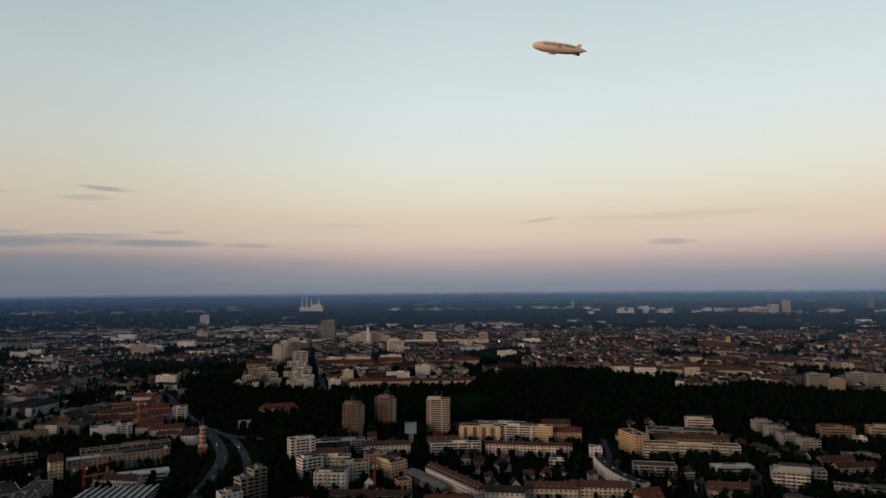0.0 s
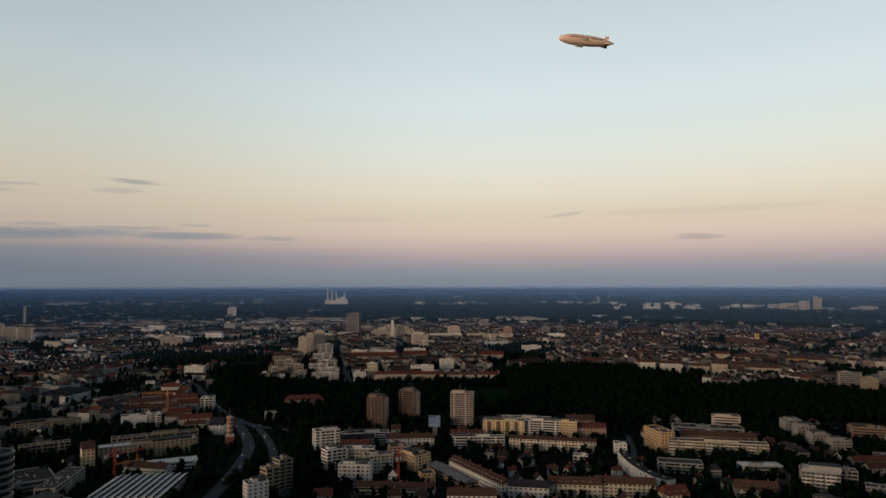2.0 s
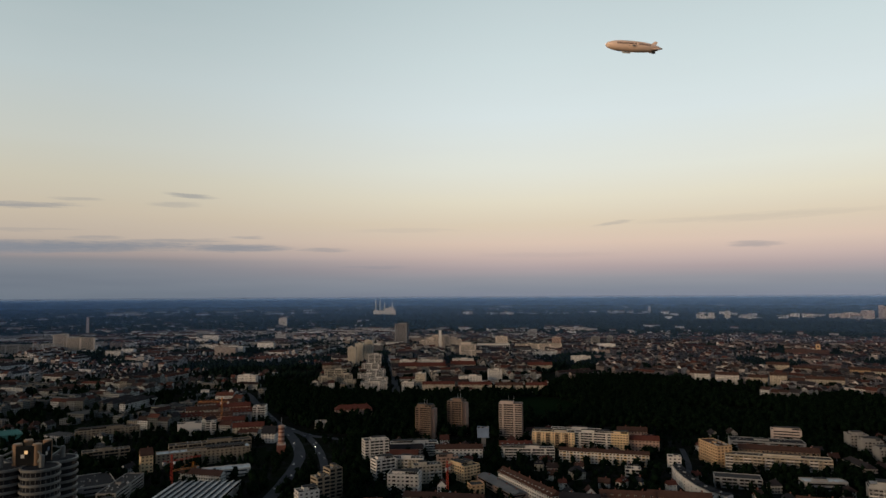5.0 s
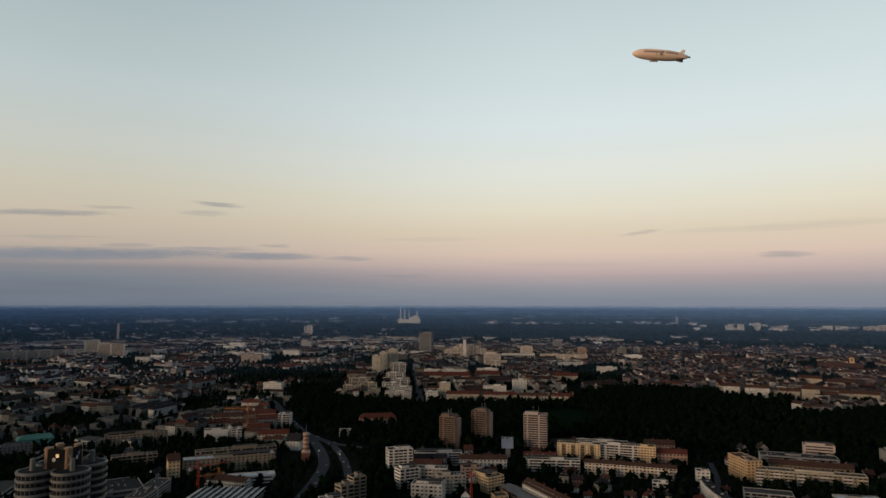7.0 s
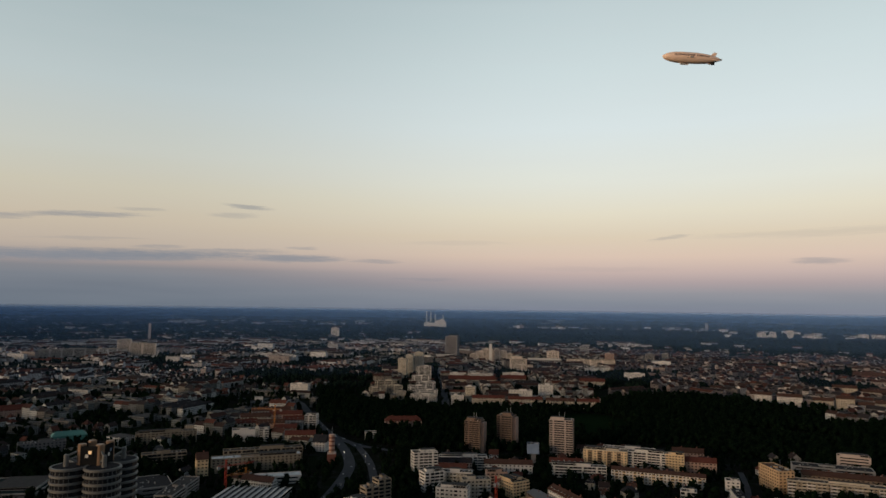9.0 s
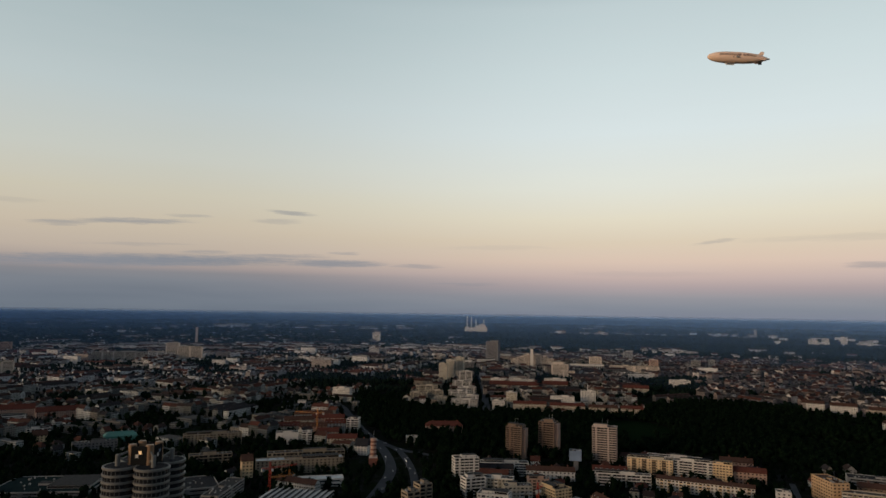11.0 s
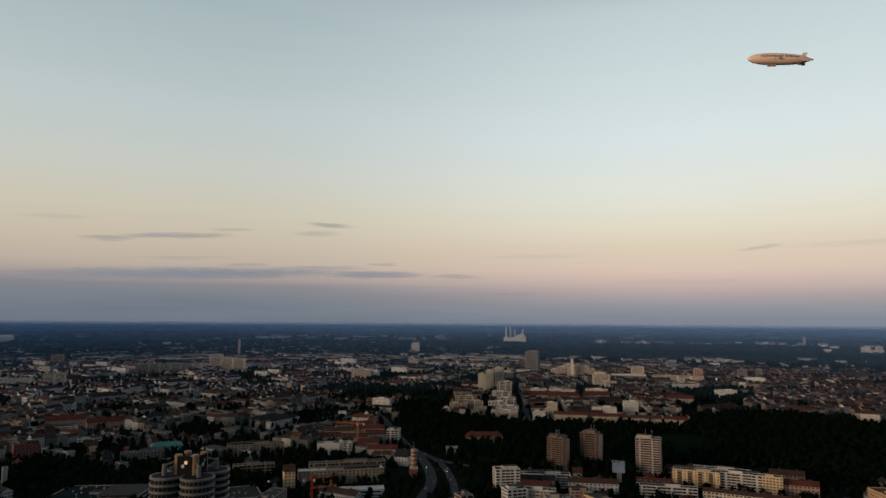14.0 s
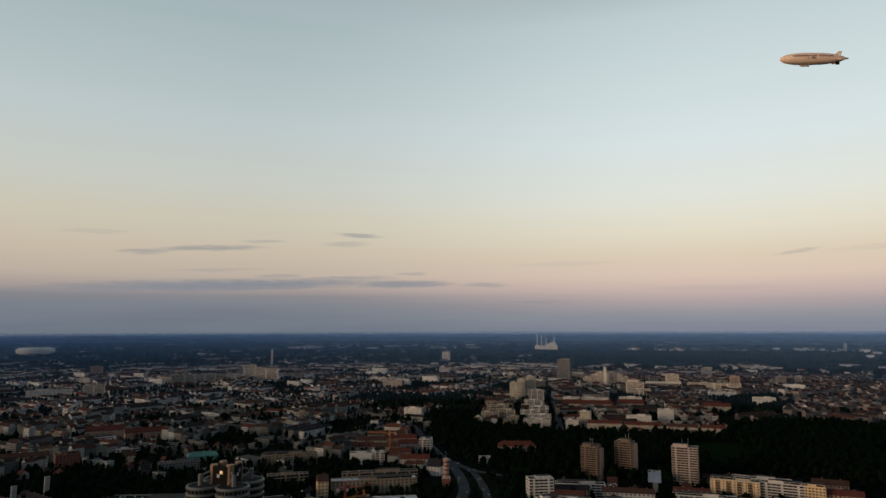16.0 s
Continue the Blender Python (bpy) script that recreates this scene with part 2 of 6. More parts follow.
def glass_material(name, col, rough):
    m, N = material(name)
    n = N.noise(where(N), 0.8, 2.0)
    finish(N, N.mix(n, shade(col, 0.6), shade(col, 1.4)), rough, 0, n, 0.05, 0.02, 0.6)
    return m


M["glass"] = glass_material("dark_window_glass", (0.02, 0.021, 0.024), 0.12)


def glowing(name, col, power):
    m, N = material(name)
    e = N.add("ShaderNodeEmission")
    N.put(e.inputs[0], (*col, 1)), N.put(e.inputs[1], power)
    N.put(N.add("ShaderNodeOutputMaterial").inputs[0], e.outputs[0])
    return m


M["lamp"] = glowing("lit_lamp", (1.0, 0.86, 0.66), 6.0)
M["sign_glow"] = glowing("lit_sign", (1.0, 0.6, 0.28), 0.75)


def ground_material(name, grass, earth, grey):
    m, N = material(name)
    p = where(N)
    a, b, c = N.noise(p, 0.012, 6.0), N.noise(p, 0.06, 5.0), N.noise(p, 0.6, 3.0)
    col = N.mix(N.span(a, 0.42, 0.6), grass, earth)
    col = N.mix(N.span(b, 0.52, 0.62, 0.0, 0.8), col, grey)
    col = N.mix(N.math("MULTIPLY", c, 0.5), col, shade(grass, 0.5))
    finish(N, col, 0.95, 0, c, 0.5, 0.3, 0.0)
    return m


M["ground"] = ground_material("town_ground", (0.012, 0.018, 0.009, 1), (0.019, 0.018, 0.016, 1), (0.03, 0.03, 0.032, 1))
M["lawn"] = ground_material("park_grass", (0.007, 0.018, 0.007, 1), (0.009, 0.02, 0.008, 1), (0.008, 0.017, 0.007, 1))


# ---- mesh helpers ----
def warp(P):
    """Past three kilometres all shrinks towards the camera along its lines of sight, to fit its view, which ends at
    five.
    """
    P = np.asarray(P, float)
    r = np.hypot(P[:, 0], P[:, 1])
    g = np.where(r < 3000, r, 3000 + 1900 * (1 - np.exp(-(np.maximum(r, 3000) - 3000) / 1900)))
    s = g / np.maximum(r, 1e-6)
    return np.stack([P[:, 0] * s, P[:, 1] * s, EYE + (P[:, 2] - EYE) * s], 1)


def spot(a, d, z=0.0):
    return (d * math.sin(radians(a)), d * math.cos(radians(a)), z)


def polar(x, y):
    return math.degrees(math.atan2(x, y)), math.hypot(x, y)


def mesh_of(name, verts, faces, mats, idx=None, uvs=None, smooth=False):
    me = bpy.data.meshes.new(name)
    me.from_pydata(verts, [], faces)
    for m in mats:
        me.materials.append(m)
    if idx is not None:
        me.polygons.foreach_set("material_index", idx)
    if uvs is not None:
        layer = me.uv_layers.new(name="UVMap")
        layer.data.foreach_set("uv", np.asarray(uvs, np.float32).ravel())
    if smooth:
        me.polygons.foreach_set("use_smooth", [True] * len(me.polygons))
    me.update()
    return me


def bm_box(bm, x0, x1, y0, y1, z0, z1, mat=0):
    v = [bm.verts.new(p) for p in ((x0, y0, z0), (x1, y0, z0), (x1, y1, z0), (x0, y1, z0), (x0, y0, z1), (x1, y0, z1), (x1, y1, z1), (x0, y1, z1))]
    for f in ((0, 3, 2, 1), (4, 5, 6, 7), (0, 1, 5, 4), (1, 2, 6, 5), (2, 3, 7, 6), (3, 0, 4, 7)):
        bm.faces.new([v[i] for i in f]).material_index = mat


def bm_tube(bm, rings, seg=24, mat=0, cap=True):
    """Surface of revolution about z from (radius, height) rings."""
    loops = [[bm.verts.new((r * math.cos(2 * math.pi * i / seg), r * math.sin(2 * math.pi * i / seg), z)) for i in range(seg)] for r, z in rings]
    for a, b in zip(loops, loops[1:]):
        for i in range(seg):
            bm.faces.new((a[i], a[(i + 1) % seg], b[(i + 1) % seg], b[i])).material_index = mat
    if cap:
        bm.faces.new(loops[-1]).material_index = mat
        bm.faces.new(loops[0][::-1]).material_index = mat


def bm_bar(bm, a, b, t):
    """A thin square bar from a to b."""
    a, b = Vector(a), Vector(b)
    q = (b - a).to_track_quat("Z", "Y").to_matrix()
    vs = [bm.verts.new(p + q @ Vector((x * t / 2, y * t / 2, 0))) for p in (a, b) for x, y in ((-1, -1), (1, -1), (1, 1), (-1, 1))]
    for f in ((3, 2, 1, 0), (4, 5, 6, 7), (0, 1, 5, 4), (1, 2, 6, 5), (2, 3, 7, 6), (3, 0, 4, 7)):
        bm.faces.new([vs[i] for i in f])


def to_mesh(name, bm, mats, smooth=False):
    me = bpy.data.meshes.new(name)
    bm.to_mesh(me)
    bm.free()
    for m in mats if isinstance(mats, (list, tuple)) else [mats]:
        me.materials.append(m)
    if smooth:
        me.polygons.foreach_set("use_smooth", [True] * len(me.polygons))
    return me


def part(name, data, mats, parent, label="", at=None, smooth=False):
    """One mesh object under a thing or a part; data is a bmesh, or a mesh that is shared."""
    me = data if isinstance(data, bpy.types.Mesh) else to_mesh(name, data, mats, smooth)
    ob = new(name, me)
    ob.parent = parent
    if at is not None:
        ob.matrix_basis = at
    return tagged(ob, label)


def stand(name, a, d, turn=0.0, label="", category="", group="", z=0.0):
    """An Empty on the ground at bearing a and distance d, its -y side towards the platform, turned by turn degrees."""
    e = new(name)
    r = d
    # past three kilometres shrunk and raised towards the camera, to fit its view
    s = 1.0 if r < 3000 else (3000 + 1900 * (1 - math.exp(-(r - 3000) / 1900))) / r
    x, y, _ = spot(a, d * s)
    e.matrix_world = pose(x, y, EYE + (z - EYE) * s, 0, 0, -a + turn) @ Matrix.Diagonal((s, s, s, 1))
    e.empty_display_size = 1
    return tagged(e, label, category, group)


# ---- the ground ----
def build_ground():
    rings = [0, 120, 260, 420, 560] + [600 * 1.07 ** i for i in range(57)]
    rings = [r for r in rings if r < 26500] + [26500]
    seg = 180
    P, F = [], []
    for r in rings:
        for i in range(seg):
            P.append((r * math.sin(2 * math.pi * i / seg), r * math.cos(2 * math.pi * i / seg), 0))
    for k in range(len(rings) - 1):
        for i in range(seg):
            j = (i + 1) % seg
            F.append((k * seg + i, (k + 1) * seg + i, (k + 1) * seg + j, k * seg + j) if k else (0, (k + 1) * seg + i, (k + 1) * seg + j))
    # the far rings rise to the camera's eye level, only to fit its view
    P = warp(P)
    P[:seg, 2] = 0
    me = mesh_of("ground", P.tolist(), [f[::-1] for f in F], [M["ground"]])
    tagged(new("ground", me), "dark ground of the town reaching to the horizon", "ground", kind="structure")


build_ground()


def ribbon(name, pts, width, z, mat, label, category, kind="structure"):
    """A flat strip along bearings and distances, as a road lies."""
    c = [Vector(spot(a, d)) for a, d in pts]
    fine_pts = []
    for i in range(len(c) - 1):
        p0, p1, p2, p3 = c[max(i - 1, 0)], c[i], c[i + 1], c[min(i + 2, len(c) - 1)]
        for k in range(8):
            t = k / 8
            fine_pts.append(0.5 * (2 * p1 + (p2 - p0) * t + (2 * p0 - 5 * p1 + 4 * p2 - p3) * t * t + (3 * p1 - p0 - 3 * p2 + p3) * t ** 3))
    fine_pts.append(c[-1])
    V, F = [], []
    for i, p in enumerate(fine_pts):
        d = fine_pts[min(i + 1, len(fine_pts) - 1)] - fine_pts[max(i - 1, 0)]
        n = Vector((-d.y, d.x, 0)).normalized() * width / 2
        V += [(p.x + n.x, p.y + n.y, z), (p.x - n.x, p.y - n.y, z), (p.x + n.x, p.y + n.y, z - 0.3), (p.x - n.x, p.y - n.y, z - 0.3)]
    for i in range(len(fine_pts) - 1):
        a, b = 4 * i, 4 * i + 4
        F += [(a, a + 1, b + 1, b), (a, b, b + 2, a + 2), (a + 1, a + 3, b + 3, b + 1)]
    me = mesh_of(name, V, F, [mat])
    return tagged(new(name, me), label, category, kind=kind), fine_pts


ROADS = [([(-24.5, 520), (-20.3, 645), (-18.4, 745), (-17.9, 820), (-18.6, 920), (-19.78, 1017), (-20.63, 1099), (-21.47, 1219), (-22.0, 1310), (-22.7, 1360), (-24.2, 1392), (-27.0, 1400)], 13),
         ([(-14.8, 600), (-15.7, 713), (-16.2, 814), (-17.2, 905), (-18.6, 965), (-19.7, 1005)], 9),
         ([(-19.4, 990), (-17.84, 936), (-16.75, 911), (-14.5, 885)], 10),
         ([(-9.9, 1250), (-10.0, 1440), (-10.35, 1785), (-10.8, 2230), (-11.3, 2900)], 15),
         ([(11.0, 560), (13.0, 690), (14.0, 760), (13.5, 860)], 6)]
ROAD_LINES = []
for i, (pts, wd) in enumerate(ROADS):
    _, line = ribbon("road", pts, wd, 0.12 + 0.02 * i, M["asphalt"], "grey asphalt town road between trees and houses", "road")
    ROAD_LINES.append((line, wd))


# ---- evening haze over the plain, imitated by tinted shells ----
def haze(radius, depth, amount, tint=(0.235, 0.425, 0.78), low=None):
    """A see-through shell with the haze put into its tint, thinning out upwards."""
    m, N = material("painted_haze")
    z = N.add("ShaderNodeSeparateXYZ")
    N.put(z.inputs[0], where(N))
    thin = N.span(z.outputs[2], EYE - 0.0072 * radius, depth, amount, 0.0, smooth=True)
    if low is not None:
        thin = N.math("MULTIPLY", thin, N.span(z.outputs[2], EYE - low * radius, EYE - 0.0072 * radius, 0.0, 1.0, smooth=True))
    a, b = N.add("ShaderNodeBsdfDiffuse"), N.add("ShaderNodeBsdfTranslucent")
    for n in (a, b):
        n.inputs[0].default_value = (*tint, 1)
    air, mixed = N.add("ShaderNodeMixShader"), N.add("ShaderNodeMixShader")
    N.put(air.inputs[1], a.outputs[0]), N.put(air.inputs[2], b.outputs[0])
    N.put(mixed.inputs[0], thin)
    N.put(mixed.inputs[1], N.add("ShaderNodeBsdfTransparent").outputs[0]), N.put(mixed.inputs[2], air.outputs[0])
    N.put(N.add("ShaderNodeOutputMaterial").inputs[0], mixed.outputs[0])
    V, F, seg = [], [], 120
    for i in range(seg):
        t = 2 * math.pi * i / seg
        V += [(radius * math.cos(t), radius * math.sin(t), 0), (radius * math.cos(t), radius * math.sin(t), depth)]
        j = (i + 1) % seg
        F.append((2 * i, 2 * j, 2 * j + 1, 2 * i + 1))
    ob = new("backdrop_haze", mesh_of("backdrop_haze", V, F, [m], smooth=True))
    tagged(ob, "tinted shell imitating bluish haze over the plain", "haze", kind="structure")


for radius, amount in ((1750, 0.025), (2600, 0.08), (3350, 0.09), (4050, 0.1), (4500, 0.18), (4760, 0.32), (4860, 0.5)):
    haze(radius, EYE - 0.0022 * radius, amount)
# a paler tinted shell imitates the bright air along the horizon
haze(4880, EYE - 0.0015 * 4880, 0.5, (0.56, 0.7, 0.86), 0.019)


# ---- where what stands ----
WOOD_AZ = [-20.7, -17.7, -14.0, -10.4, -3.8, 2.4, 3.9, 10.6, 14.2, 17.8, 21.6, 24.9, 28.7, 33.6, 40]
WOOD_FAR = [1560, 1333, 1290, 1262, 1240, 1262, 1455, 1545, 1440, 1300, 1290, 1400, 1330, 1330, 1330]
WOOD_NEAR_AZ = [-20.7, -17.6, -13.2, -8.6, -1.4, 1.0, 9.5, 14.6, 19.4, 24.8, 29.4, 33.5, 40]
WOOD_NEAR = [1090, 930, 885, 868, 868, 940, 975, 950, 965, 1030, 1050, 1100, 1100]


def in_wood(a, d):
    return a > -20.7 and np.interp(a, WOOD_NEAR_AZ, WOOD_NEAR) < d < np.interp(a, WOOD_AZ, WOOD_FAR)


def on_road(x, y, extra=4):
    for line, wd in ROAD_LINES:
        for p in line[::2]:
            if (p.x - x) ** 2 + (p.y - y) ** 2 < (wd / 2 + extra + 12) ** 2:
                if min((q.x - x) ** 2 + (q.y - y) ** 2 for q in line) < (wd / 2 + extra) ** 2:
                    return True
    return False


FRONT_TREES = []  # planted before the larger fronts
TAKEN = []  # circles kept free round the larger buildings


def free(x, y, r=0.0):
    return all((x - u) ** 2 + (y - v) ** 2 > (q + r) ** 2 for u, v, q in TAKEN)


# ---- larger buildings ----
@functools.lru_cache(None)
def window_row_mesh(w, h, wall):
    """A row of small framed windows along one storey."""
    bm = bmesh.new()
    n = max(1, round(w / 2.9))
    for i in range(n):
        x = ((i + 0.5) / n - 0.5) * w
        bm_box(bm, x - 0.75, x + 0.75, -0.1, 0.05, 0, 0.12, 0)
        bm_box(bm, x - 0.65, x + 0.65, -0.05, 0.05, 0.12, h, 1)
    return to_mesh("window_row", bm, [M[wall], M["glass"]])


@functools.lru_cache(None)
def window_mesh(w, h, wall):
    """A framed window: pale frame proud of the wall, dark pane set inside it."""
    bm = bmesh.new()
    t = 0.12
    for x0, x1, z0, z1 in ((-w / 2, w / 2, 0, t), (-w / 2, w / 2, h - t, h), (-w / 2, -w / 2 + t, t, h - t), (w / 2 - t, w / 2, t, h - t)):
        bm_box(bm, x0, x1, -0.1, 0.05, z0, z1, 0)
    bm_box(bm, -w / 2 + t, w / 2 - t, -0.04, 0.05, t, h - t, 1)
    return to_mesh("window", bm, [M[wall], M["glass"]])


@functools.lru_cache(None)
def balcony_mesh(w, deep, wall, fins=0.0):
    """A balcony: floor slab and a solid front with returns; on long fronts it is cut into bays by cross walls."""
    bm = bmesh.new()
    bm_box(bm, -w / 2, w / 2, -deep, 0, 0, 0.18)
    n = max(1, round(w / 5.2)) if fins else 1
    s = w / n
    gap = 0.5 if n > 1 else 0.0
    for i in range(n):
        x0, x1 = -w / 2 + i * s + gap, -w / 2 + (i + 1) * s - gap
        lift = 0.25 if (i * 7 + n) % 5 == 0 and n > 2 else 0.0
        bm_box(bm, x0, x1, -deep - 0.12, -deep, lift, 1.1)
        for x in (x0, x1):
            bm_box(bm, x - 0.06, x + 0.06, -deep, 0, 0.18, 1.1)
    if fins:
        for i in range(n + 1):
            x = -w / 2 + i * s
            bm_box(bm, x - 0.18, x + 0.18, -deep * 0.7, 0, 1.1, fins)
            if i % 3 == 1:
                bm_box(bm, x - 1.1, x + 1.1, -0.14, -0.02, 0.9, fins - 0.1)
    return to_mesh("balcony", bm, M[wall])


@functools.lru_cache(None)
def chimney_mesh():
    bm = bmesh.new()
    bm_box(bm, -0.5, 0.5, -0.4, 0.4, 0, 1.9)
    bm_box(bm, -0.6, 0.6, -0.5, 0.5, 1.9, 2.1)
    return to_mesh("chimney", bm, M["brick"])


@functools.lru_cache(None)
def dormer_mesh(wall):
    bm = bmesh.new()
    bm_box(bm, -0.9, 0.9, -0.2, 2.6, 0, 1.5, 0)
    bm_box(bm, -0.6, 0.6, -0.26, -0.2, 0.3, 1.3, 1)
    bm_box(bm, -1.05, 1.05, -0.4, 2.8, 1.5, 1.65, 2)
    return to_mesh("dormer", bm, [M[wall], M["glass"], M["slate"]])


def gable_bm(w, dep, rise, hip=0.0, over=0.5, thick=0.3):
    """A pitched roof over w x dep with its ridge along x: a closed solid with overhanging eaves."""
    bm = bmesh.new()
    x, y, r = w / 2 + over, dep / 2 + over, w / 2 + over - hip
    low = -over * rise / (dep / 2)
    lo = [bm.verts.new(p) for p in ((-x, -y, low), (x, -y, low), (x, y, low), (-x, y, low))]
    hi = [bm.verts.new(p) for p in ((-x, -y, low + thick), (x, -y, low + thick), (x, y, low + thick), (-x, y, low + thick))]
    a, b = bm.verts.new((-r, 0, rise + thick)), bm.verts.new((r, 0, rise + thick))
    bm.faces.new(lo[::-1])
    for i in range(4):
        bm.faces.new((lo[i], lo[(i + 1) % 4], hi[(i + 1) % 4], hi[i]))
    bm.faces.new((hi[0], hi[1], b, a)), bm.faces.new((hi[2], hi[3], a, b))
    bm.faces.new((hi[1], hi[2], b)), bm.faces.new((hi[3], hi[0], a))
    return bm


def building(label, a, d, w, dep, h, turn=0, floors=5, wall="cream", roof="flat", cover="gravel", look_="windows", bay=3.2, hut=(0.3, 0.5, 3.0), side=True,
             name="apartment_building", category="building", group="", trim=None, hip=0.0, rise=None, dormers=False, balcony_bays=(), win=(2.2, 1.6), ground_z=0.0):
    """A building whose front, w wide, stands at bearing a and distance d; look_ says how its facade is divided."""
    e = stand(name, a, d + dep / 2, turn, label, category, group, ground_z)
    cx, cy, _ = spot(a, d + dep / 2)
    TAKEN.append((cx, cy, max(w, dep) * 0.5 + 3))
    if w > 2.2 * dep:
        u = Vector((math.cos(radians(-a + turn)), math.sin(radians(-a + turn))))
        TAKEN.pop()
        n = int(w / dep) + 1
        for i in range(n):
            q = u * (w * ((i + 0.5) / n - 0.5))
            TAKEN.append((cx + q.x, cy + q.y, dep * 0.5 + 5))
    x, y = w / 2, dep / 2
    if d < 1010 and ground_z == 0 and name != "villa":
        for i in range(int(w / 9)):
            if rng.random() < 0.62:
                q = e.matrix_world @ Vector(((i + rng.random()) * 9 - x, -y - rng.uniform(6, 11), 0))
                th = rng.uniform(0.45, 0.85) * min(h, 15)
                FRONT_TREES.append((q.x, q.y, max(4.0, th), max(3.2, th * rng.uniform(0.55, 0.8))))
    bm = bmesh.new()
    bm_box(bm, -x, x, -y, y, 0, h)
    if roof == "gable":
        rise = rise or dep * 0.36
        if hip == 0:
            for s in (-1, 1):  # gable ends
                v = [bm.verts.new(p) for p in ((s * (x - 0.01), -y, h), (s * (x - 0.01), y, h), (s * (x - 0.01), 0, h + rise))]
                bm.faces.new(v)
    part("wall", bm, M[wall], e)
    trim = trim or wall
    if roof == "gable":
        ro = part("roof", gable_bm(w, dep, rise, hip), M[cover], e, at=pose(0, 0, h))
        for i in range(max(1, int(w / 16))):
            cxp = -x + (i + 0.5) * w / max(1, int(w / 16))
            part("chimney", chimney_mesh(), None, ro, at=pose(cxp + 1.5, 0.8, rise - 0.6))
        if dormers:
            n = max(2, int(w / 6))
            for i in range(n):
                part("dormer", dormer_mesh(trim), None, ro, at=pose(-x + (i + 0.5) * w / n, -y * 0.72, rise * 0.2))
    else:
        bm = bmesh.new()
        bm_box(bm, -x - 0.1, x + 0.1, -y - 0.1, -y + 0.35, h, h + 0.9)
        bm_box(bm, -x - 0.1, x + 0.1, y - 0.35, y + 0.1, h, h + 0.9)
        bm_box(bm, -x - 0.1, -x + 0.35, -y + 0.35, y - 0.35, h, h + 0.9)
        bm_box(bm, x - 0.35, x + 0.1, -y + 0.35, y - 0.35, h, h + 0.9)
        part("parapet", bm, M[trim], e)
        bm = bmesh.new()
        bm_box(bm, -x + 0.35, x - 0.35, -y + 0.35, y - 0.35, h + 0.004, h + 0.25)
        ro = part("roof", bm, M[cover], e)
        if hut:
            bm = bmesh.new()
            hx, hy, hz = x * hut[0], y * hut[1], hut[2]
            ox = rng.uniform(-0.4, 0.4) * x
            bm_box(bm, ox - hx, ox + hx, -hy, hy, h + 0.25, h + 0.25 + hz, 0)
            bm_box(bm, ox - hx - 0.2, ox + hx + 0.2, -hy - 0.2, hy + 0.2, h + 0.25 + hz, h + 0.5 + hz, 1)
            part("roof_hut", bm, [M[trim], M["gravel"]], ro)
            if d < 1250:
                bm = bmesh.new()
                for _ in range(min(16, int(6 + w * dep / 90))):
                    vx, vy, q = rng.uniform(-0.85, 0.85) * x, rng.uniform(-0.8, 0.8) * y, rng.uniform(0.25, 0.8)
                    bm_box(bm, vx - q, vx + q, vy - q, vy + q, h + 0.25, h + 0.25 + rng.uniform(0.4, 1.9))
                tagged(part("roof_equipment", bm, M["grey"], ro), kind="stuff")
                if w > 17 and dep > 10 and rng.random() < 0.55:
                    bm = bmesh.new()
                    sx0, sx1 = (-0.9, -0.05) if ox > 0 else (0.05, 0.9)
                    bm_box(bm, sx0 * x, sx1 * x, -y * 0.55, y * 0.8, h + 0.25, h + 2.9, 0)
                    bm_box(bm, sx0 * x + 0.5, sx1 * x - 0.5, -y * 0.55 - 0.06, -y * 0.55, h + 0.6, h + 2.3, 1)
                    bm_box(bm, sx0 * x - 0.4, sx1 * x + 0.4, -y * 0.55 - 1.2, y * 0.8 + 0.2, h + 2.9, h + 3.1, 2)
                    part("setback_storey", bm, [M[trim], M["glass"], M["gravel"]], ro)
            for _ in range(1):  # vents
                bm = bmesh.new()
                vx, vy = rng.uniform(-0.8, 0.8) * x, rng.uniform(-0.7, 0.7) * y
                bm_box(bm, vx - 0.6, vx + 0.6, vy - 0.6, vy + 0.6, h + 0.25, h + rng.uniform(1.0, 2.2))
                part("vent", bm, M["metal"], ro)
    floors = max(floors, round(h / 3.3))
    st = h / floors
    faces = [(w, pose(0, -y, 0))]
    if side:
        if turn > 8:
            faces.append((dep, pose(-x, 0, 0, 0, 0, -90)))
        if turn < -8:
            faces.append((dep, pose(x, 0, 0, 0, 0, 90)))
    far = d > 1250
    for k, (fw, fm) in enumerate(faces):
        if look_ == "none":
            continue
        n = max(1, round(fw / (bay * 1.3)))
        for f in range(floors):
            z = f * st
            if far or look_ == "bands" or look_ == "ribbons":
                if look_ == "bands" and k == 0:
                    bm = bmesh.new()
                    bm_box(bm, -fw / 2 + 0.3, fw / 2 - 0.3, -0.05, 0.06, 0.95, st - 0.12, 0)
                    part("window_band", bm, M["glass"], e, at=fm @ pose(0, 0, z))
                    part("balcony", balcony_mesh(round(fw - 0.4, 1), 1.3, trim, round(st, 2)), None, e, at=fm @ pose(0, 0, z))
                else:
                    for j in range(max(1, round(fw / 34))):
                        m_ = max(1, round(fw / 34))
                        if far and d < 2200 and wall in ("cream", "white", "orange", "pink", "tan", "rose"):
                            part("window_row", window_row_mesh(round(fw / m_ * 0.96, 1), round(st * 0.55, 1), trim), None, e, at=fm @ pose(-fw / 2 + (j + 0.5) * fw / m_, 0, z + st * 0.26))
                            continue
